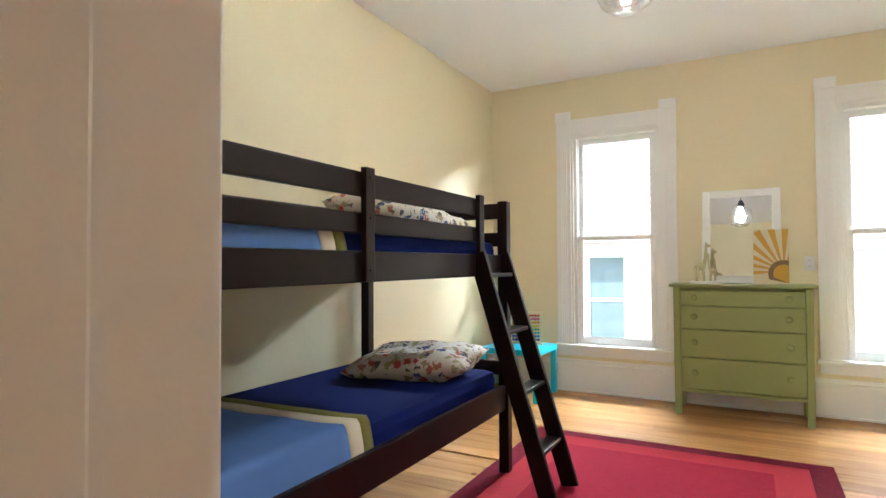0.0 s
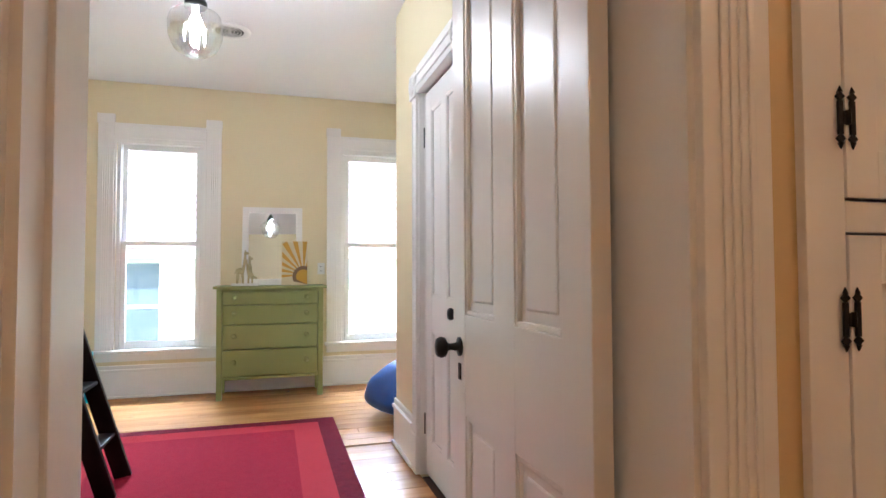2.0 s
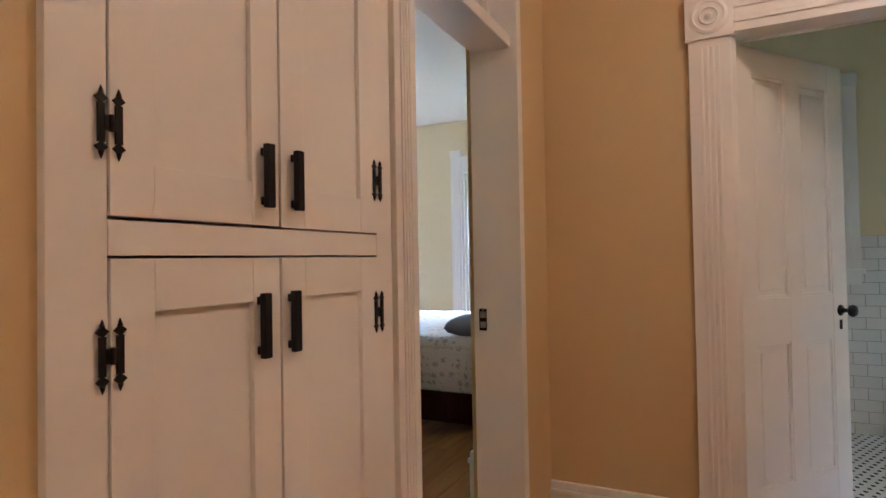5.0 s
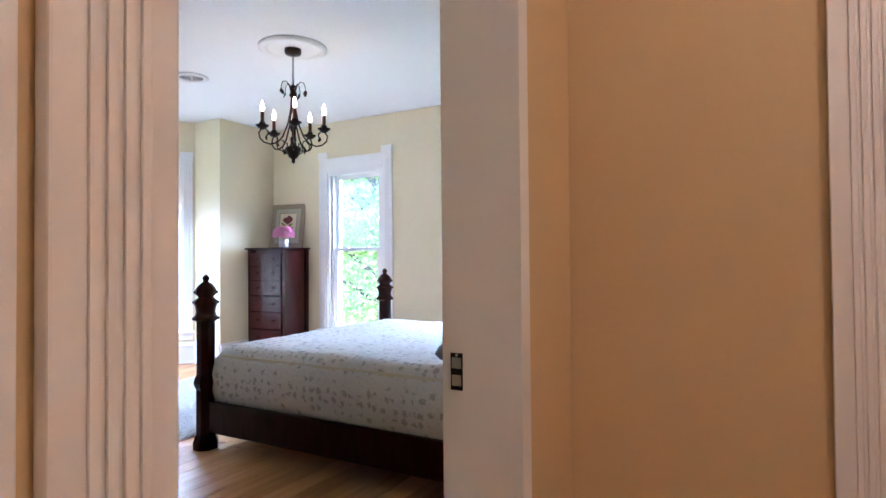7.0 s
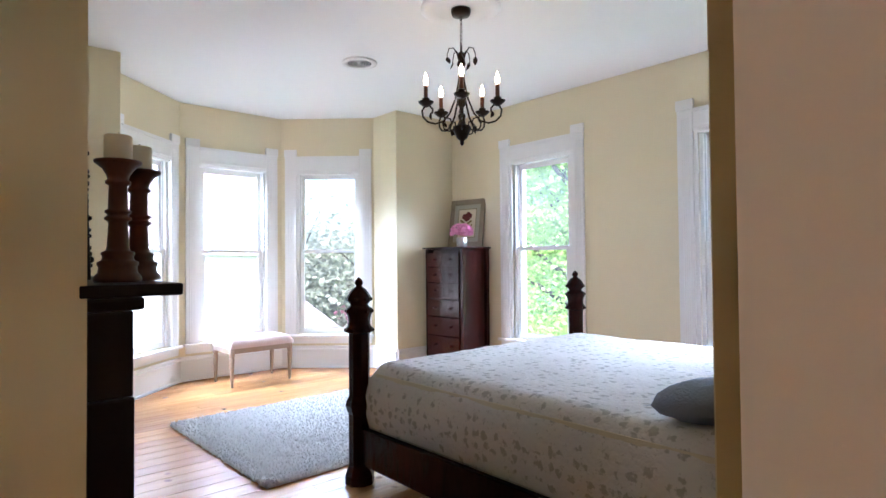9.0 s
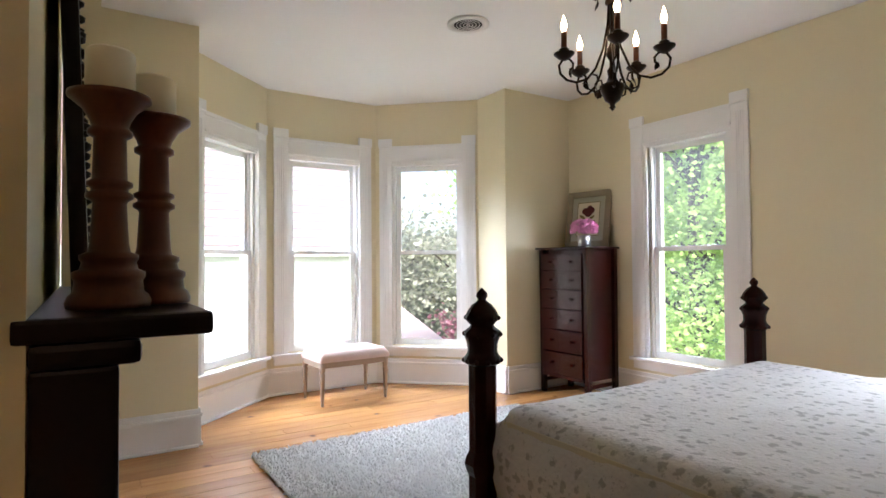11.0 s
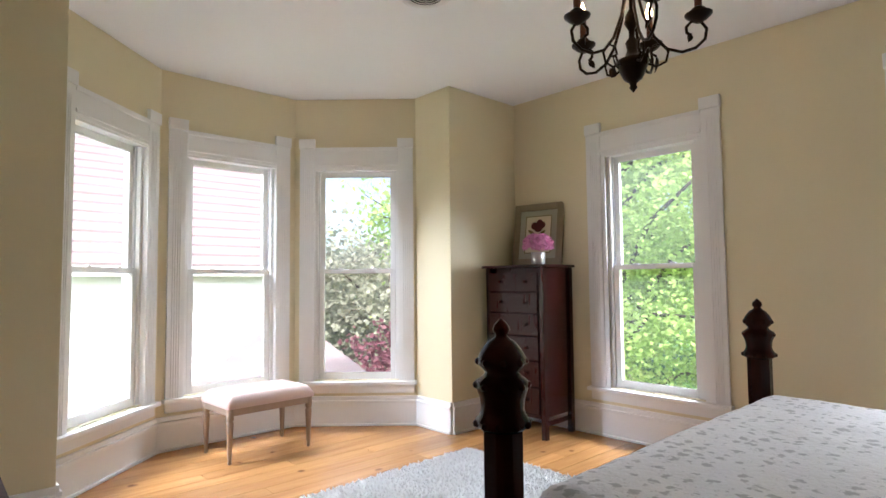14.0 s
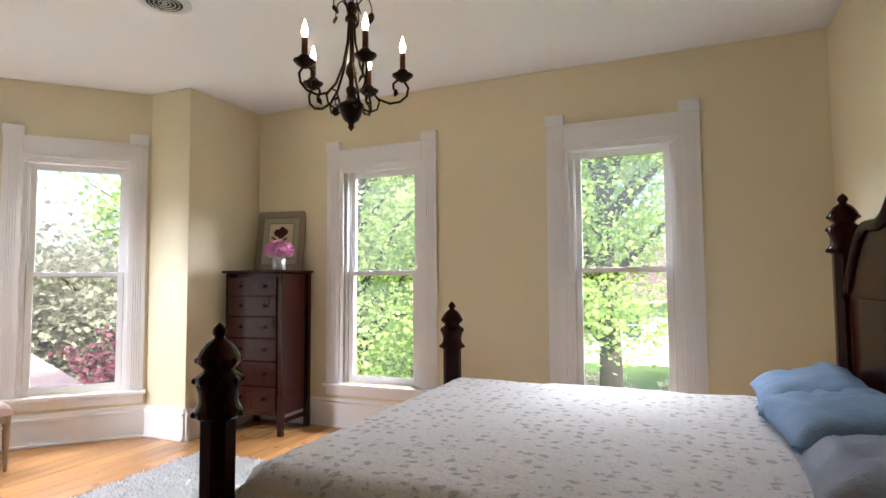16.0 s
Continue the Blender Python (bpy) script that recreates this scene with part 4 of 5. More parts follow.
for k in range(5):
    a = radians(226.6 + 72 * k)
    c, s = math.cos(a), math.sin(a)
    P = lambda r, z: (r * c, r * s, z)
    pts = [P(0.012, 2.56), P(0.02, 2.45), P(0.045, 2.33), P(0.085, 2.23), P(0.13, 2.175), P(0.185, 2.155), P(0.235, 2.165), P(0.268, 2.195), P(0.275, 2.235), P(0.255, 2.268),
           P(0.222, 2.272), P(0.202, 2.252), P(0.204, 2.228), P(0.22, 2.218)]
    arm = part("arm", tube(pts, 0.0062, segs=8), BRONZE, ch, "", True)
    curl = [P(0.05, 2.13), P(0.09, 2.11), P(0.125, 2.125), P(0.135, 2.165), P(0.11, 2.20), P(0.08, 2.195), P(0.072, 2.165), P(0.09, 2.15)]
    part("scroll", tube(curl, 0.005, segs=6), BRONZE, arm, "", True)
    up = [P(0.012, 2.57), P(0.03, 2.64), P(0.055, 2.675), P(0.085, 2.668), P(0.098, 2.63), P(0.10, 2.60)]
    part("top_scroll", tube(up, 0.005, segs=6, taper=0.5), BRONZE, arm, "", True)
    for pt, size, tilt in ((P(0.10, 2.61), 0.06, (0.3, 0.2, a)), (P(0.092, 2.15), 0.06, (0.2, -0.3, a + 1.0)), (P(0.22, 2.222), 0.045, (-0.4, 0.5, a + 0.4))):
        bm = bmesh.new()
        leaf_at(bm, pt, size, tilt)
        part("leaf", bm, BRONZE, arm)
    m = Matrix.Translation(P(0.248, 0))
    part("drip_cup", lathe([(0.01, 2.262), (0.03, 2.274), (0.05, 2.292), (0.052, 2.298), (0.03, 2.296), (0.022, 2.31), (0.026, 2.318), (0.014, 2.326)], 20, m), BRONZE, arm, "", True)
    part("candle_sleeve", lathe([(0.014, 2.322), (0.014, 2.405), (0.0, 2.408)], 14, m), CANDLEWOOD, arm, "amber candle sleeve", True)
    part("bulb", lathe([(0.007, 2.406), (0.014, 2.425), (0.0155, 2.438), (0.010, 2.46), (0.004, 2.482), (0.0, 2.492)], 14, m), FLAME, arm, "lit flame-shaped bulb", True)


def ceiling_vent(x, y):
    v = thing("ceiling_vent", pose(x, y, CH), "round white ceiling vent with dark rings", "vent")
    part("backing", lathe([(0.10, 0.0), (0.10, -0.004), (0.0, -0.004)], 32), IRON, v)
    part("rim", lathe([(0.15, 0.002), (0.15, -0.006), (0.13, -0.010), (0.105, -0.011), (0.10, -0.005)], 36, caps=False), PLASTIC, v, "", True)
    for r in (0.082, 0.058, 0.034, 0.012):
        part("louvre_ring", lathe([(r + 0.002, -0.004), (r + 0.003, -0.008), (r, -0.009), (max(r - 0.002, 0.001), -0.004), (r + 0.002, -0.004)], 28, caps=False), PLASTIC, v, "", True)
    return v


ceiling_vent(3.08, 4.10)
ceiling_vent(-2.0, 3.75)

# ---- mantel ----
mt = thing("fireplace_mantel", pose(0.716, 1.87, 0), "black painted wooden fireplace mantel with worn edges", "mantel")
L = 1.53
part("shelf", boxm((-0.02, -0.004, 1.150, 0.256, L + 0.05, 1.188), bevel=0.008), BLACKWOOD, mt)
part("shelf_moulding", boxm((0.0, 0.0, 1.11, 0.15, L, 1.15), bevel=0.012), BLACKWOOD, mt)
part("frieze", boxm((0.002, 0.0, 0.86, 0.118, L, 1.11), bevel=0.006), BLACKWOOD, mt)
for y in (0.0, L - 0.26):
    part("pilaster", boxm((0.002, y, 0.0, 0.122, y + 0.26, 0.858), (0.004, y + 0.04, 0.2, 0.13, y + 0.22, 0.80), bevel=0.008), BLACKWOOD, mt)
    part("plinth", boxm((0.002, y - 0.004, 0.0, 0.134, y + 0.264, 0.16), bevel=0.006), BLACKWOOD, mt)
part("firebox_panel", boxm((0.002, 0.262, 0.0, 0.03, L - 0.262, 0.858)), SLATE, mt)
part("fire_cover", boxm((0.03, 0.42, 0.0, 0.05, L - 0.42, 0.70), bevel=0.01), IRON, mt)
part("hearth", boxm((0.0, -0.02, 0.0, 0.42, L + 0.02, 0.012), bevel=0.003), SLATE, mt, "dark slate hearth")

mr = thing("leaning_mirror", pose(0.80, 2.30, 1.191, 0, -2.2, 0), "tall dark-framed mirror leaning above the mantel", "mirror")
part("frame", boxm((-0.035, 0.0, 0.0, 0.0, 0.09, 1.25), (-0.035, 0.71, 0.0, 0.0, 0.80, 1.25), (-0.035, 0.09, 0.0, 0.0, 0.71, 0.09), (-0.035, 0.09, 1.16, 0.0, 0.71, 1.25), bevel=0.008), BLACKWOOD, mr)
bm = bmesh.new()
rng = random.Random(8)
for y0 in (0.0, 0.71):
    for i in range(60):
        bmesh.ops.create_icosphere(bm, subdivisions=1, radius=rng.uniform(0.008, 0.014), matrix=Matrix.Translation((0.002, y0 + rng.uniform(0.005, 0.085), 0.01 + i * 0.0207)))
tagged(part("frame_carving", bm, BLACKWOOD, mr, "rough carved relief", True), kind="stuff")
part("mirror_glass", boxm((-0.02, 0.088, 0.088, -0.006, 0.712, 1.162)), MIRROR, mr)


def candlestick(m, k):
    c = thing("candlestick", m, "turned wooden candlestick with an ivory pillar candle", "candlestick", "candlesticks on the mantel")
    f = [(0.066, 0), (0.068, 0.010), (0.064, 0.022), (0.056, 0.030), (0.054, 0.050), (0.058, 0.056), (0.058, 0.066), (0.046, 0.072), (0.043, 0.084), (0.047, 0.090), (0.047, 0.098), (0.034, 0.104),
         (0.031, 0.118), (0.027, 0.195), (0.030, 0.200), (0.038, 0.205), (0.038, 0.213), (0.030, 0.218), (0.030, 0.223), (0.037, 0.228), (0.037, 0.235), (0.028, 0.240), (0.026, 0.318), (0.036, 0.324),
         (0.036, 0.333), (0.029, 0.338), (0.033, 0.352), (0.044, 0.372), (0.062, 0.388), (0.067, 0.392), (0.067, 0.400), (0.05, 0.402), (0.0, 0.40)]
    part("stem", lathe([(r, z * k) for r, z in f], 28), CANDLEWOOD, c, "", True)
    part("candle", lathe([(0.040, 0.401 * k), (0.040, 0.401 * k + 0.075), (0.036, 0.401 * k + 0.08), (0.0, 0.401 * k + 0.076)], 24), WAX, c, "ivory pillar candle", True)
    part("wick", tube([(0, 0, 0.401 * k + 0.075), (0.002, 0, 0.401 * k + 0.09)], 0.0015, segs=5), IRON, c)


candlestick(pose(0.825, 2.03, 1.191), 0.95)
candlestick(pose(0.905, 2.12, 1.191), 0.92)

# ---- upholstered stool ----
st = thing("upholstered_stool", pose(2.885, 5.875, 0, 0, 0, 2), "blush button-tufted bench with limed turned legs", "bench")
bm = bmesh.new()
n1, n2 = 36, 20
grid = []
for i in range(n1 + 1):
    row = []
    for j in range(n2 + 1):
        u, v = 2 * i / n1 - 1, 2 * j / n2 - 1
        e = (max(0, (abs(u) - 0.86) / 0.14) ** 2.2, max(0, (abs(v) - 0.74) / 0.26) ** 2.2)
        z = 0.475 - 0.055 * min(1, math.hypot(*e))
        for bx in (-0.6, -0.2, 0.2, 0.6):
            for by in (-0.35, 0.35):
                z -= 0.013 * math.exp(-(((u - bx) * 0.345) ** 2 + ((v - by) * 0.23) ** 2) / 0.0009)
        row.append(bm.verts.new((u * 0.345, v * 0.235, z)))
    grid.append(row)
for i in range(n1):
    for j in range(n2):
        bm.faces.new((grid[i][j], grid[i + 1][j], grid[i + 1][j + 1], grid[i][j + 1]))
ext = bmesh.ops.extrude_edge_only(bm, edges=[e for e in bm.edges if e.is_boundary])
for v in ext["geom"]:
    if isinstance(v, bmesh.types.BMVert):
        v.co.z = 0.385
part("seat", bm, PINKSEAT, st, "blush tufted seat", True)
part("apron", boxm((-0.335, -0.225, 0.335, 0.335, -0.20, 0.387), (-0.335, 0.20, 0.335, 0.335, 0.225, 0.387), (-0.335, -0.2, 0.335, -0.31, 0.2, 0.387), (0.31, -0.2, 0.335, 0.335, 0.2, 0.387), bevel=0.004), GREYWOOD, st)
for x in (-0.315, 0.315):
    for y in (-0.205, 0.205):
        part("leg", lathe([(0.010, 0), (0.014, 0.012), (0.011, 0.03), (0.016, 0.05), (0.024, 0.27), (0.026, 0.285), (0.017, 0.295), (0.026, 0.305), (0.026, 0.384)], 14, pose(x, y, 0)), GREYWOOD, st, "", True)


def shag_rug(cx, cy, w, d, rot):
    rng = np.random.default_rng(3)
    verts, faces = [], []
    for k in range(24000):
        u, v = rng.uniform(-0.5, 0.5, 2)
        x, y = u * w, v * d
        a, h, b = rng.uniform(0, 6.28), rng.uniform(0.026, 0.038), rng.uniform(0.010, 0.022)
        lx, ly = rng.uniform(-0.02, 0.02, 2)
        i = len(verts)
        verts += [(x + b * math.cos(a), y + b * math.sin(a), 0.006), (x - b * math.cos(a), y - b * math.sin(a), 0.006), (x + lx, y + ly, h)]
        verts += [(x + b * math.sin(a) + lx * 0.2, y - b * math.cos(a), 0.006)]
        faces += [(i, i + 1, i + 2), (i + 1, i + 3, i + 2), (i + 3, i, i + 2)]
    rug = thing("shag_rug", pose(cx, cy, 0.0, 0, 0, rot), "light grey shaggy wool rug on the boards", "rug")
    part("backing", boxm((-w / 2, -d / 2, 0.001, w / 2, d / 2, 0.014), bevel=0.005), SHAG, rug)
    me = bpy.data.meshes.new("pile")
    me.from_pydata(verts, [], faces)
    me.materials.append(SHAG)
    ob = new("pile", me)
    ob.parent = rug
    tagged(ob, kind="stuff")


shag_rug(2.88, 3.87, 2.28, 1.66, 1)


# ---- children's room ----
bk = thing("bunk_bed", pose(-2.87, 3.0, 0), "dark espresso wooden bunk bed with a leaning ladder", "bunk bed")
BL, BW = 2.13, 1.03
for x in (0.0, -BW + 0.06):
    for y in (0.0, -BL):
        part("post", boxm((x - 0.03, y - 0.03, 0, x + 0.03, y + 0.03, 1.56), bevel=0.006), BUNKWOOD, bk)
for y in (0.0, -BL):
    for z0, z1 in ((1.46, 1.55), (1.30, 1.38), (0.56, 0.64)):
        part("end_rail", boxm((-BW + 0.09, y - 0.014, z0, -0.03, y + 0.014, z1), bevel=0.005), BUNKWOOD, bk)
    part("end_rail", boxm((-BW + 0.09, y - 0.014, 1.13, -0.03, y + 0.014, 1.25), bevel=0.005), BUNKWOOD, bk)
for x in (0.0, -BW + 0.06):
    part("side_rail", boxm((x - 0.014, -BL + 0.03, 1.135, x + 0.014, -0.03, 1.25), bevel=0.005), BUNKWOOD, bk)
    part("side_rail", boxm((x - 0.014, -BL + 0.03, 0.37, x + 0.014, -0.03, 0.51), bevel=0.005), BUNKWOOD, bk)
for x in (0.0, -BW + 0.06):
    e = -0.36 if x == 0 else -0.03
    part("guard_rail", boxm((x - 0.012, -BL + 0.03, 1.45, x + 0.012, e, 1.54), bevel=0.005), BUNKWOOD, bk)
    part("guard_rail", boxm((x - 0.012, -BL + 0.03, 1.315, x + 0.012, e, 1.39), bevel=0.005), BUNKWOOD, bk)
for y in (-0.385, -1.36):
    up = part("guard_upright", boxm((0.013, y - 0.028, 1.14, 0.038, y + 0.028, 1.555), bevel=0.004), BUNKWOOD, bk)
    for z in (1.18, 1.37, 1.52):
        part("bolt", lathe([(0.006, 0), (0.006, 0.003), (0.0, 0.004)], 10, pose(0.038, y, z, 0, 90)), IRON, up)
for z in (0.42, 1.16):
    part("slat_base", boxm((-BW + 0.075, -BL + 0.03, z, -0.015, -0.03, z + 0.03)), BUNKWOOD, bk)


def bunk_mattress(z, h, label):
    b = part("mattress", boxm((-3.805, 0.93, z, -2.895, 2.945, z + h), bevel=0.05), NAVY, None, smooth=False)
    tagged(b, label, "mattress", "bunk mattresses")
    return b


bunk_mattress(0.45, 0.15, "navy sheeted lower bunk mattress")
bunk_mattress(1.195, 0.13, "navy sheeted upper bunk mattress")


def coverlet(z, zb, y0, y1, label):
    """A blanket over a bunk with a cream and olive border, hanging over the open side."""
    t = thing("blanket", pose(0, 0, 0), label, "blanket", "striped blankets")
    for nm, a, b, mat, lift in (("field", y0, y1 - 0.14, SKYBLUE, 0), ("cream_stripe", y1 - 0.14, y1 - 0.06, STRIPE_W, 0.001), ("olive_stripe", y1 - 0.06, y1, STRIPE_G, 0.002)):
        bm = bmesh.new()
        n, q = 40, max(2, int((b - a) / 0.04))
        grid = []
        for i in range(n + 1):
            s = i / n
            row = []
            for j in range(q + 1):
                y = a + (b - a) * j / q
                if s < 0.78:
                    x, zz = -3.77 + s / 0.78 * 0.855, z
                else:
                    x, zz = -2.915 + 0.025 * math.sin((s - 0.78) / 0.22 * 1.57), z - (s - 0.78) / 0.22 * (z - zb)
                w = 0.008 * noise.noise(Vector((x * 5, y * 5, zz * 3 + 4)))
                sh = 0.05 * math.sin(x * 1.5 + 4.5)
                row.append(bm.verts.new((x + w * 0.5, y + sh, zz + w + 0.006 + lift)))
            grid.append(row)
        for i in range(n):
            for j in range(q):
                bm.faces.new((grid[i][j], grid[i + 1][j], grid[i + 1][j + 1], grid[i][j + 1]))
        ob = part(nm, bm, mat, t, "", True)
        so = ob.modifiers.new("thickness", "SOLIDIFY")
        so.thickness, so.offset = 0.008, 1
    return t


coverlet(0.61, 0.46, 0.96, 1.72, "light blue blanket with a cream and olive border")
coverlet(1.335, 1.235, 0.96, 1.56, "light blue blanket with a cream and olive border")
pillow("pillow", pose(-3.22, 2.62, 0.60, 5, -4, 10), 0.70, 0.46, 0.15, PRINT, "white pillow printed with small coloured pictures", 3)
pillow("pillow", pose(-3.25, 2.50, 1.345, 8, 6, 88), 0.85, 0.46, 0.19, PRINT, "white pillow printed with small coloured pictures", 6)

ld = thing("bunk_ladder", pose(0, 0, 0), "dark espresso wooden ladder leaning on the bunk bed", "ladder")
for y in (2.60, 2.93):
    bm = boxm((-0.045, -0.016, 0, 0.045, 0.016, 1.29), bevel=0.005)
    a = math.atan2(0.37, 1.20)
    bmesh.ops.transform(bm, matrix=Matrix.Translation((-2.475, y, 0.022)) @ Matrix.Rotation(-a, 4, "Y"), verts=bm.verts)
    for v in bm.verts:
        v.co.z = max(v.co.z, 0.0215)
    part("side_rail", bm, BUNKWOOD, ld)
for k in range(4):
    z = 0.26 + k * 0.29
    x = -2.475 - 0.37 * z / 1.20
    part("rung", boxm((x - 0.04, 2.616, z, x + 0.04, 2.914, z + 0.02), bevel=0.004), BUNKWOOD, ld)


def dresser(m):
    c = thing("dresser", m, "sage green painted four-drawer dresser", "dresser")
    w, d, h = 0.95, 0.38, 1.03
    part("top", boxm((-w / 2 - 0.03, -0.02, h - 0.025, w / 2 + 0.03, d, h), bevel=0.007), GREEN, c)
    part("carcass", boxm((-w / 2 + 0.012, 0.036, 0.20, w / 2 - 0.012, d - 0.01, h - 0.026), bevel=0.003), GREEN, c)
    for x in (-1, 1):
        for y in (0.0, d - 0.05):
            bm = boxm((x * (w / 2 - 0.024) - 0.024, y, 0, x * (w / 2 - 0.024) + 0.024, y + 0.048, h - 0.026), bevel=0.004)
            for v in bm.verts:
                if v.co.z < 0.05:
                    v.co.x -= x * 0.004
            part("leg", bm, GREEN, c)
    part("bottom_rail", boxm((-w / 2 + 0.05, -0.004, 0.18, w / 2 - 0.05, 0.018, 0.205), bevel=0.003), GREEN, c)
    z = 0.215
    for hh in (0.245, 0.225, 0.18, 0.125):
        dr = part("drawer", boxm((-w / 2 + 0.055, -0.008, z, w / 2 - 0.055, 0.03, z + hh - 0.010), bevel=0.004), GREEN, c)
        for x in (-0.32, 0.32):
            part("knob", lathe([(0.012, 0), (0.011, 0.010), (0.021, 0.016), (0.023, 0.024), (0.016, 0.030), (0.0, 0.032)], 16, pose(x, -0.008, z + hh * 0.52, 90)), GREEN, dr, "", True)
        z += hh
    return c


dresser(pose(-1.695, 4.835, 0))

mi = thing("dresser_mirror", pose(-1.69, 5.13, 1.032, -6.2, 0, -3.5), "white framed mirror leaning on the dresser", "mirror")
part("frame", boxm((-0.285, -0.014, 0, -0.225, 0.012, 0.77), (0.225, -0.014, 0, 0.285, 0.012, 0.77), (-0.225, -0.014, 0, 0.225, 0.012, 0.06), (-0.225, -0.014, 0.71, 0.225, 0.012, 0.77), bevel=0.006), WHITE, mi)
part("mirror_glass", boxm((-0.226, -0.003, 0.059, 0.226, 0.004, 0.711)), MIRROR, mi)

cv = thing("sun_painting", pose(-1.48, 5.045, 1.032, -7, 0, -4), "small canvas painted with a rising sun and rays", "painting")
part("canvas", boxm((-0.122, -0.002, 0, 0.122, 0.018, 0.43), bevel=0.002), SUN_W, cv)
bm = bmesh.new()
cx, cz = 0.085, 0.10
edge = lambda t: min((0.12 - cx) / max(1e-6, math.cos(t)) if math.cos(t) > 0 else (-0.12 - cx) / min(-1e-6, math.cos(t)), (0.428 - cz) / max(1e-6, math.sin(t)) if math.sin(t) > 0 else 9)
for k in range(8):
    a, b = radians(68 + k * 16), radians(68 + k * 16 + 8)
    q = [(cx, cz)] + [(cx + edge(t) * math.cos(t), cz + edge(t) * math.sin(t)) for t in (a, b)]
    bm.faces.new([bm.verts.new((x, -0.0035, z)) for x, z in q])
part("painted_ray", bm, SUN_Y, cv)
bm = bmesh.new()
for r, y, mat in ((0.105, -0.005, 0), (0.07, -0.006, 1)):
    vs = [bm.verts.new((min(0.12, cx + r * math.cos(t)), y, max(0.004, cz - 0.02 + r * math.sin(t)))) for t in np.linspace(0.3, 3.6, 24)]
    vs.append(bm.verts.new((0.12, y, 0.004)))
    f = bm.faces.new(vs)
    f.material_index = mat
part("painted_sun", bm, [SUN_B, SUN_Y], cv)


def giraffe(m, s):
    bm = bmesh.new()
    bmesh.ops.create_uvsphere(bm, u_segments=14, v_segments=10, radius=0.032, matrix=Matrix.Translation((0, 0, 0.115)) @ Matrix.Diagonal((1.25, 0.75, 0.9, 1)))
    for x in (-0.026, 0.026):
        for y in (-0.012, 0.012):
            tube([(x, y, 0.0), (x * 0.95, y, 0.055), (x * 0.8, y, 0.11)], 0.007, bm, 8, 1.3)
    tube([(0.024, 0, 0.125), (0.038, 0, 0.18), (0.045, 0, 0.24), (0.046, 0, 0.275)], 0.016, bm, 10, 0.6)
    bmesh.ops.create_uvsphere(bm, u_segments=12, v_segments=8, radius=0.015, matrix=Matrix.Translation((0.058, 0, 0.282)) @ Matrix.Diagonal((1.6, 0.9, 0.9, 1)))
    for y in (-0.007, 0.007):
        tube([(0.048, y, 0.29), (0.046, y * 1.4, 0.312)], 0.003, bm, 6, 1.3)
        tube([(0.044, y, 0.287), (0.038, y * 2.6, 0.292)], 0.004, bm, 6, 0.5)
    tube([(-0.036, 0, 0.125), (-0.05, 0, 0.09)], 0.004, bm, 6, 0.6)
    ob = part("giraffe_figurine", bm, CERAMIC, None, smooth=True)
    ob.matrix_world = m @ Matrix.Diagonal((s, s, s, 1))
    return tagged(ob, "cream ceramic giraffe figurine on a white base", "figurine", "giraffe figurines")


pb = part("figurine_base", boxm((-0.12, -0.05, 0, 0.12, 0.05, 0.022), bevel=0.004), PLASTIC)
pb.matrix_world = pose(-1.93, 4.95, 1.031)
tagged(pb, "white rectangular figurine base on the dresser", "figurine base")
giraffe(pose(-1.975, 4.95, 1.053, 0, 0, 20), 1.0)
giraffe(pose(-1.885, 4.96, 1.053, 0, 0, 160), 0.72)


def outlet(m):
    o = thing("wall_outlet", m, "white double wall outlet", "outlet")
    part("plate", boxm((-0.036, -0.006, -0.058, 0.036, 0, 0.058), bevel=0.003), PLASTIC, o)
    for z in (-0.022, 0.022):
        s = part("socket", boxm((-0.016, -0.008, z - 0.014, 0.016, -0.005, z + 0.014), bevel=0.003), PLASTIC, o)
        part("slot", boxm((-0.008, -0.0086, z - 0.005, -0.005, -0.0078, z + 0.005), (0.005, -0.0086, z - 0.005, 0.008, -0.0078, z + 0.005)), IRON, s)


outlet(pose(-1.21, 5.25, 1.19))

tb = thing("side_table", pose(-3.5, 4.88, 0), "small bright aqua side table", "side table")
part("tabletop", boxm((-0.275, -0.275, 0.40, 0.275, 0.275, 0.45), bevel=0.004), AQUA, tb)
for x in (-0.247, 0.247):
    for y in (-0.247, 0.247):
        part("leg", boxm((x - 0.025, y - 0.025, 0, x + 0.025, y + 0.025, 0.399), bevel=0.003), AQUA, tb)

ab = thing("abacus", pose(-3.47, 4.98, 0.451, 0, 0, 18), "wooden abacus with rainbow rows of beads", "toy")
part("frame", boxm((-0.15, -0.012, 0, -0.13, 0.012, 0.30), (0.13, -0.012, 0, 0.15, 0.012, 0.30), (-0.13, -0.012, 0.28, 0.13, 0.012, 0.30), (-0.13, -0.012, 0.0, 0.13, 0.012, 0.02), (-0.15, -0.07, 0, -0.13, 0.07, 0.015), (0.13, -0.07, 0, 0.15, 0.07, 0.015), bevel=0.003), SUN_W, ab)
cols = [(0.45, 0.03, 0.04), (0.5, 0.06, 0.25), (0.6, 0.22, 0.03), (0.6, 0.5, 0.05), (0.08, 0.35, 0.08), (0.03, 0.35, 0.35), (0.03, 0.12, 0.5), (0.03, 0.05, 0.25)]
for r, c in enumerate(cols):
    z = 0.265 - r * 0.032
    bm = tube([(-0.13, 0, z), (0.13, 0, z)], 0.002, segs=6)
    for i in range(10):
        bmesh.ops.create_uvsphere(bm, u_segments=8, v_segments=6, radius=0.0125, matrix=Matrix.Translation((-0.115 + i * 0.0255, 0, z)))
    part("bead_row", bm, material("bead_paint", c, 0.3, None, 5, 0.0), ab, "", True)

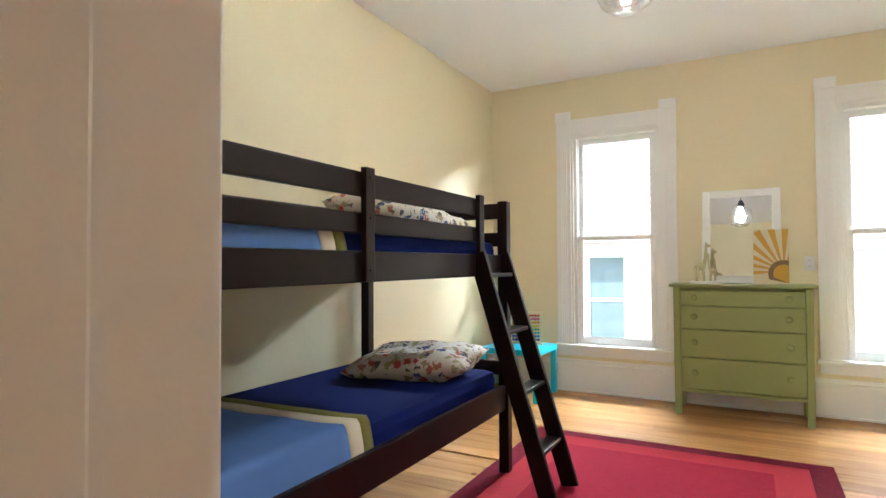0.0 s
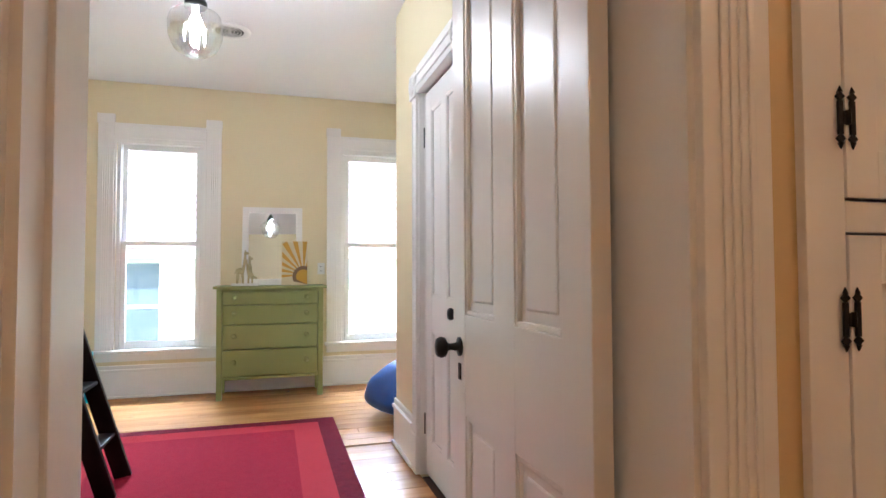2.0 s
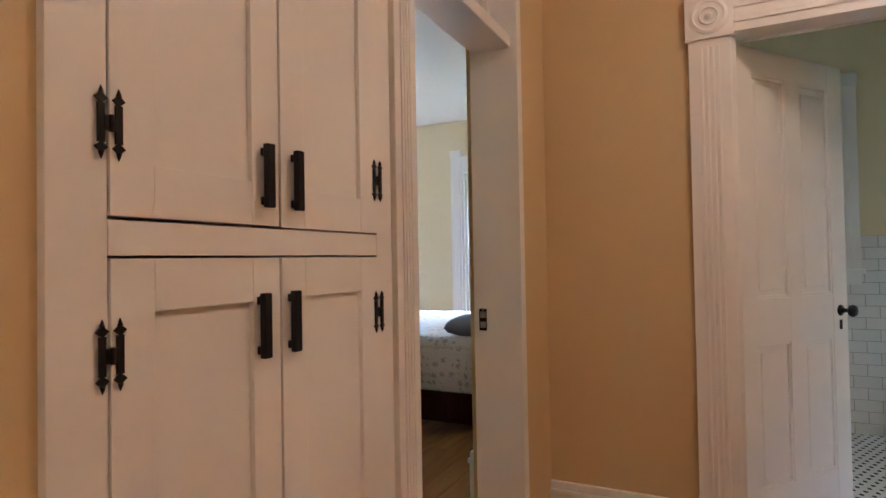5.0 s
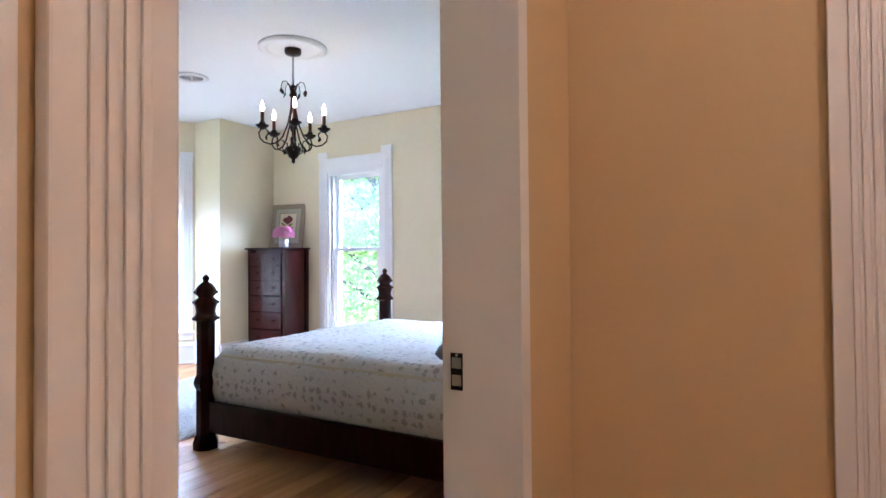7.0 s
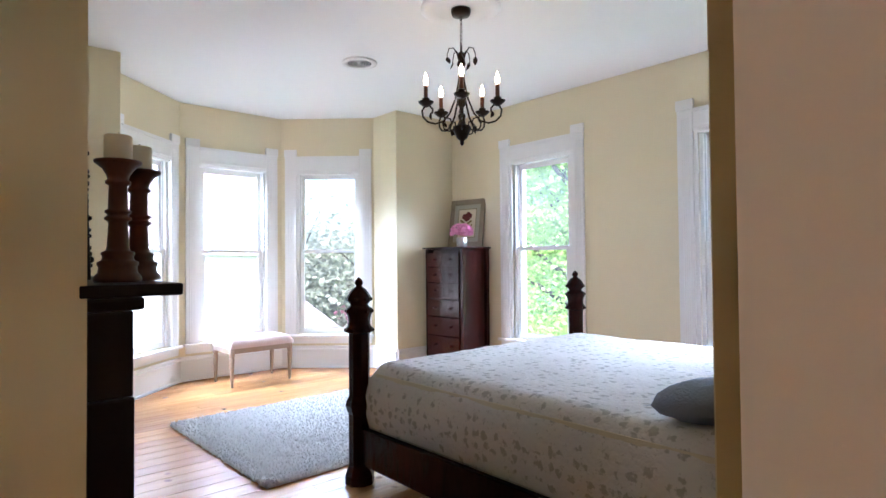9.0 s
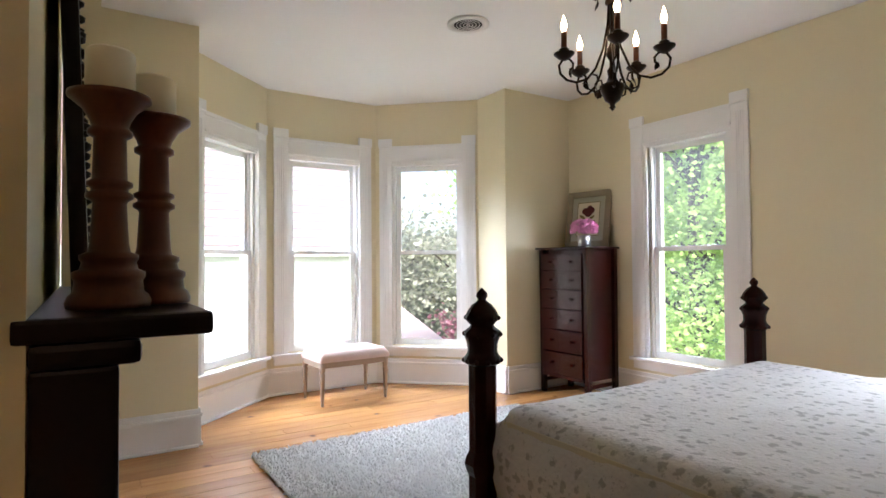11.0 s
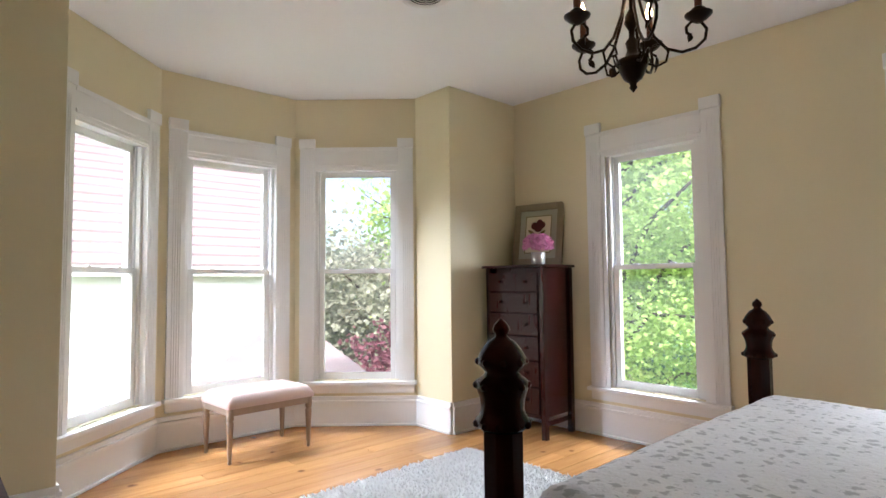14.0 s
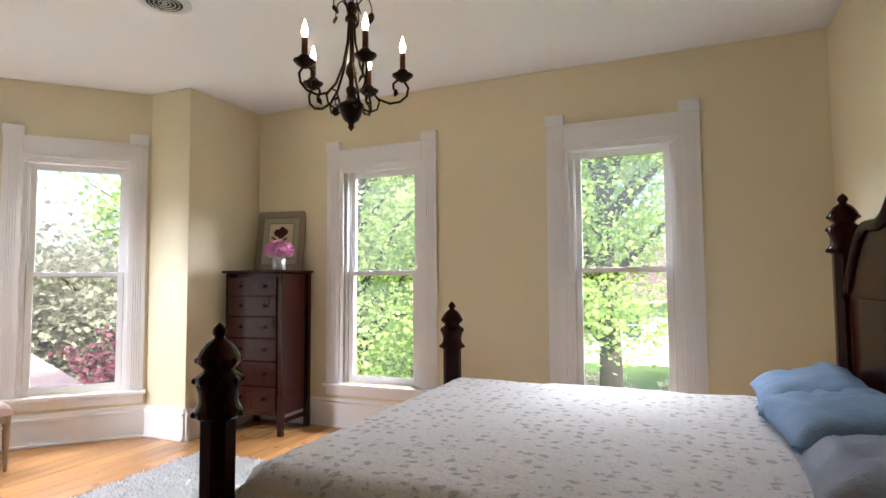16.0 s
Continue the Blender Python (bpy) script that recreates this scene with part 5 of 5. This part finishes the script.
bb = bmesh.new()
bmesh.ops.create_uvsphere(bb, u_segments=40, v_segments=24, radius=1)
for v in bb.verts:
    x, y, z = v.co
    k = 1 + 0.06 * math.cos(6 * math.atan2(y, x)) * (1 - z * z) + 0.05 * noise.noise(Vector((x * 3, y * 3, z * 3)))
    r = 0.325 * (1 - 0.3 * z) * k
    v.co = Vector((x * r, y * r, 0.235 + (0.235 if z > 0 else 0.233) * z * (1 - 0.04 * k)))
bean = part("bean_bag", bb, BEAN, None, smooth=True)
bean.matrix_world = pose(-0.62, 3.86, 0.004)
tagged(bean, "slumped shiny blue bean bag on the boards", "bean bag")
part("top_seam", tube([(0.05 * math.cos(a), 0.05 * math.sin(a), 0.455) for a in np.linspace(0, 6.28, 17)], 0.008, segs=6), BEAN, bean)

kr = thing("area_rug", pose(-2.1, 2.95, 0.0), "crimson rug with a coral border band", "rug")
x0, x1, y0, y1 = -0.89, 0.885, -1.6, 0.99
part("pile_edge", boxm((x0, y0, 0.001, x1, y1, 0.013), bevel=0.005), RED_C, kr, "dark crimson outer edge")
part("pile_band", boxm((x0 + 0.13, y0 + 0.13, 0.012, x1 - 0.13, y1 - 0.13, 0.017), bevel=0.002), RED_B, kr)
part("pile_field", boxm((x0 + 0.31, y0 + 0.31, 0.016, x1 - 0.31, y1 - 0.31, 0.021), bevel=0.002), RED_A, kr)

pd = thing("pendant_lamp", pose(-2.066, 2.42, 0), "clear glass pendant lamp with a black cap", "pendant lamp")
part("canopy", lathe([(0.06, CH), (0.06, CH - 0.02), (0.01, CH - 0.03)], 20), IRON, pd, "", True)
part("cord", tube([(0, 0, CH - 0.02), (0, 0, 2.60)], 0.004, segs=6), IRON, pd)
part("cap", lathe([(0.012, 2.62), (0.03, 2.60), (0.032, 2.575), (0.045, 2.57), (0.045, 2.55), (0.055, 2.545), (0.055, 2.52), (0.0, 2.52)], 24), IRON, pd, "", True)
g = part("globe", lathe([(0.05, 2.525), (0.06, 2.515), (0.118, 2.48), (0.132, 2.43), (0.128, 2.36), (0.10, 2.30), (0.05, 2.268), (0.0, 2.264)], 80, ridge=0.012, ridges=20), LAMPGLASS, pd, "clear glass globe", True)
g.visible_shadow = False
part("bulb", lathe([(0.013, 2.52), (0.014, 2.49), (0.030, 2.45), (0.034, 2.42), (0.026, 2.39), (0.0, 2.378)], 18), BULB, pd, "lit bulb", True)

# ---- outside ----
tagged(part("ground", boxm((-200, -200, -3.6, 300, 300, -3.4)), GRASS), "green lawn round the house", "ground", "", "structure")


def house(name, m, w, d, eave, ridge, label, wins, base=-3.4):
    """A sided house with a gable roof; the front faces -y."""
    h = thing(name, m, label, "house")
    bm = boxm((-w / 2, 0, base, w / 2, d, eave))
    k = 0
    while base + k * 0.14 < eave - 0.05:
        z = base + k * 0.14
        box(bm, -w / 2 - 0.012, -0.014, z, w / 2 + 0.012, 0.0, z + 0.128)
        k += 1
    part("wall", bm, SIDING, h)
    bm = bmesh.new()
    run = d / 2
    rows = 26
    for i in range(rows):
        y0, y1 = -0.4 + (run + 0.4) * i / rows, -0.4 + (run + 0.4) * (i + 1) / rows
        z0, z1 = eave + (ridge - eave) * i / rows, eave + (ridge - eave) * (i + 1) / rows
        vs = [bm.verts.new(p) for p in ((-w / 2 - 0.3, y0, z0 + 0.02), (w / 2 + 0.3, y0, z0 + 0.02), (w / 2 + 0.3, y1 + 0.02, z1 + 0.005), (-w / 2 - 0.3, y1 + 0.02, z1 + 0.005),
                                        (-w / 2 - 0.3, y0, z0 - 0.02), (w / 2 + 0.3, y0, z0 - 0.02), (w / 2 + 0.3, y1 + 0.02, z1 - 0.03), (-w / 2 - 0.3, y1 + 0.02, z1 - 0.03))]
        for f in ((0, 1, 2, 3), (4, 7, 6, 5), (0, 4, 5, 1), (1, 5, 6, 2), (2, 6, 7, 3), (3, 7, 4, 0)):
            bm.faces.new([vs[j] for j in f])
    vs = [bm.verts.new(p) for p in ((-w / 2 - 0.3, run, ridge), (w / 2 + 0.3, run, ridge), (w / 2 + 0.3, d + 0.4, eave), (-w / 2 - 0.3, d + 0.4, eave))]
    bm.faces.new(vs)
    part("roof", bm, SHINGLE, h)
    part("eave_board", boxm((-w / 2 - 0.3, -0.40, eave - 0.16, w / 2 + 0.3, -0.37, eave - 0.01), (-w / 2 - 0.3, -0.37, eave - 0.16, w / 2 + 0.3, 0.0, eave - 0.13)), SIDING, h)
    for x, z, ww, hh in wins:
        f = part("window", boxm((x - ww / 2 - 0.1, -0.05, z - 0.1, x - ww / 2, 0.0, z + hh + 0.12), (x + ww / 2, -0.05, z - 0.1, x + ww / 2 + 0.1, 0.0, z + hh + 0.12),
                                (x - ww / 2, -0.05, z + hh, x + ww / 2, 0.0, z + hh + 0.12), (x - ww / 2, -0.06, z - 0.1, x + ww / 2, 0.0, z), (x - ww / 2, -0.04, z + hh / 2 - 0.03, x + ww / 2, -0.01, z + hh / 2 + 0.03)), WHITE, h)
        part("pane", boxm((x - ww / 2, -0.02, z, x + ww / 2, -0.016, z + hh)), DARKGLASS, f)
    return h


house("neighbour_house", pose(-1.75, 10.6, 0), 14.5, 8.0, 1.55, 5.6, "white sided house with a red-brown shingle roof", [(-2.2, -0.25, 0.62, 1.55), (3.0, -3.0, 0.9, 1.5)])
house("far_house", pose(34, 5.5, 0, 0, 0, -90), 9.0, 8.0, 0.2, 3.5, "distant white house beyond the lawn", [(-1.5, -1.9, 0.8, 1.4), (1.5, -1.9, 0.8, 1.4)])
bm = bmesh.new()
apex = bm.verts.new((4.9, 9.3, 0.85))
rim = [bm.verts.new(p) for p in ((2.9, 7.4, -1.3), (7.0, 7.4, -1.3), (7.0, 11.4, -1.3), (2.9, 11.4, -1.3))]
for k in range(4):
    bm.faces.new((rim[k], rim[(k + 1) % 4], apex))
bm.faces.new(rim[::-1])
porch = thing("porch", pose(0, 0, 0), "low porch with a red-brown shingle roof", "porch")
part("roof", bm, SHINGLE, porch)
part("porch_wall", boxm((3.2, 7.7, -3.4, 6.7, 11.1, -1.31)), SIDING, porch)


def tree(name, x, y, height, radius, leaf, seed, label, count=9000, trunk=0.22, low=0.25, size=0.13, base=-3.4):
    """A tapered trunk with limbs; the crown is many small leaves gathered in clumps along the limbs."""
    rng = np.random.default_rng(seed)
    t = thing(name, pose(x, y, base), label, "shrub" if height < 4 else "tree")
    bm = tube([(0, 0, 0), (0.05, 0.02, height * 0.25), (0.0, 0.08, height * 0.5), (0.1, 0, height * 0.85)], trunk, segs=10, taper=0.25)
    tips = []
    for i in range(26):
        a, z = rng.uniform(0, 6.28), height * rng.uniform(low, 0.85)
        r = radius * rng.uniform(0.6, 1.0) * math.sqrt(max(0.1, 1 - ((z / height - 0.55) / 0.6) ** 2))
        e = Vector((r * math.cos(a), r * math.sin(a), z + rng.uniform(0.0, 0.22) * height))
        s = Vector((0.04, 0.04, z * 0.8))
        mid = s.lerp(e, 0.5) + Vector((0, 0, 0.05 * height))
        tube([s, mid, e], trunk * 0.28, bm, 6, 0.3)
        tips += [e, mid.lerp(e, 0.5), mid, s.lerp(mid, 0.7)]
    part("trunk", bm, BARK, t, "", True)
    n = count
    c = np.array(tips)[rng.integers(0, len(tips), n)]
    off = rng.normal(size=(n, 3)) * radius * np.array([0.17, 0.17, 0.10])
    p = c + off
    p = p[p[:, 2] > 0.05]
    n = len(p)
    d1 = rng.normal(size=(n, 3))
    d1[:, 2] *= 0.5
    d1 /= np.linalg.norm(d1, axis=1)[:, None]
    d2 = np.cross(d1, rng.normal(size=(n, 3)))
    d2 /= np.linalg.norm(d2, axis=1)[:, None]
    s = (size * rng.uniform(0.6, 1.3, n))[:, None]
    v = np.stack([p - d1 * s, p - d1 * s * 0.1 + d2 * s * 0.75, p + d1 * s, p - d1 * s * 0.1 - d2 * s * 0.75], 1).reshape(-1, 3)
    me = bpy.data.meshes.new("crown")
    me.from_pydata([tuple(q) for q in v.tolist()], [], [(4 * i, 4 * i + 1, 4 * i + 2, 4 * i + 3) for i in range(n)])
    me.materials.append(leaf)
    ob = new("crown", me)
    ob.parent = t
    tagged(ob, kind="stuff")
    return t


tree("maple_tree", 13.2, 9.0, 11.5, 4.3, LEAF, 1, "bright spring green maple tree", 62000, 0.28, 0.12, 0.055)
tree("maple_tree", 14.2, 2.9, 12.0, 4.0, LEAF, 2, "bright spring green maple tree with a stout trunk", 46000, 0.34, 0.30, 0.057)
tree("maple_tree", 24.0, 17.0, 12.0, 5.5, LEAF, 5, "spring green maple tree beyond the lawn", 14000, 0.35, 0.15, 0.2)
tree("maple_tree", 27.0, 9.5, 12.5, 5.0, LEAF, 6, "spring green maple tree beyond the lawn", 12000, 0.35, 0.3, 0.2)
tree("maple_tree", 22.0, -5.0, 12.0, 5.5, LEAF, 7, "spring green maple tree beyond the lawn", 12000, 0.35, 0.2, 0.2)
tree("maple_tree", 17.0, 19.5, 10.5, 3.2, LEAF, 8, "spring green tree behind the hedge", 5000, 0.22, 0.3, 0.13)
tree("grey_tree", 9.0, 17.0, 6.2, 3.2, LEAF_G, 9, "pale budding tree behind the porch", 13000, 0.16, 0.06, 0.08)
tree("grey_tree", 11.8, 16.0, 5.8, 3.2, LEAF_G, 10, "pale budding tree behind the porch", 12000, 0.2, 0.06, 0.10)
tree("red_shrub", 8.3, 11.0, 3.6, 1.5, LEAF_R, 11, "dark red maple shrub beside the porch", 7000, 0.08, 0.06, 0.07)
for i, (x, y, r) in enumerate(((19.5, 1.5, 1.2), (22.0, 4.6, 1.3), (24.0, 7.2, 1.4), (17.0, 11.0, 1.3))):
    tree("garden_shrub", x, y, 1.5, r, LEAF_G, 20 + i, "low green garden shrub on the lawn", 2500, 0.05, 0.02, 0.08)


# ---- bathroom tile ----
tagged(part("bath_floor", boxm((1.37, -2.3, -0.012, 3.36, 0.28, 0.003)), TILE), "white mosaic bathroom floor with black dots", "floor", "", "structure")
bm = bmesh.new()
for i in range(36):
    for j in range(40):
        x, y = 1.5 + i * 0.052, -2.25 + j * 0.052 + (0.026 if i % 2 else 0)
        vs = [bm.verts.new((x + a, y + b, 0.0045)) for a, b in ((-0.013, -0.006), (0.0, -0.012), (0.013, -0.006), (0.013, 0.006), (0.0, 0.012), (-0.013, 0.006))]
        bm.faces.new(vs)
tagged(part("mosaic_dots", bm, BLACKTILE), "black mosaic dots in the white floor", "floor tile", "", "stuff")
wains = tagged(part("tile_wainscot", boxm((3.338, -2.3, 0.0, 3.35, 0.28, 1.335)), GROUT), "white subway tile wainscot", "tile wall", "", "structure")
bm = boxm((-0.006, -0.0765, -0.0375, 0.0, 0.0765, 0.0375), bevel=0.002)
first = part("tile", bm, TILE, wains)
tile_mesh = first.data
first.location = (3.337, -2.22, 0.04)
for r in range(17):
    for c in range(10):
        if r == 0 and c == 0:
            continue
        t = new("tile", tile_mesh)
        t.parent = wains
        t.location = (3.337, -2.22 + c * 0.157 + (0.078 if r % 2 else 0), 0.04 + r * 0.0785)
# thin dark upright, set to show just right of the bathroom door's edge
thin_dark = thing("bath_dark_line", pose(2.25, -1.292, 0.004), "slim dark upright line just past the bathroom door's edge", "rod")
part("rod", lathe([(0.012, 0.0), (0.012, 0.88), (0.0, 0.882)], 10), IRON, thin_dark)

# ---- floor boards ----
unit = bpy.data.meshes.new("plank")
bm = boxm((-0.5, -0.5, -1, 0.5, 0.5, 0))
bm.to_mesh(unit)
bm.free()
unit.materials.append(PINE)


def planks(x0, x1, y0, y1, rng, w=0.135, hole=None):
    rows = int((y1 - y0) / w) + 1
    for r in range(rows):
        a = y0 + r * w
        b = min(a + w, y1)
        if b - a < 0.03:
            continue
        lo, hi = (x0, x1) if hole is None else hole(a, b, x0, x1)
        x = lo - rng.uniform(0, 1.4)
        while x < hi:
            l = rng.uniform(1.6, 3.0)
            p, q = max(x, lo), min(x + l, hi)
            x += l
            if q - p < 0.12:
                continue
            o = new("plank", unit)
            o.parent = ground_slab
            o.location = ((p + q) / 2, (a + b) / 2, rng.uniform(-0.0006, 0.0))
            o.scale = (q - p - 0.002, b - a - 0.0038, 0.014)


rng = random.Random(12)


def bay(a, b, lo, hi):
    if a < 5.12:
        return lo, hi
    k = max(0.0, (a - 5.58)) * (0.805 / 0.75)
    return 1.46 + k, 4.25 - k


planks(-0.05, 5.12, 0.2, 6.36, rng, hole=bay)
planks(-3.93, -0.86, 0.2, 3.2, rng)
planks(-3.93, 0.32, 3.2, 5.27, rng)
planks(-4.5, 1.31, -2.2, 0.2, rng)
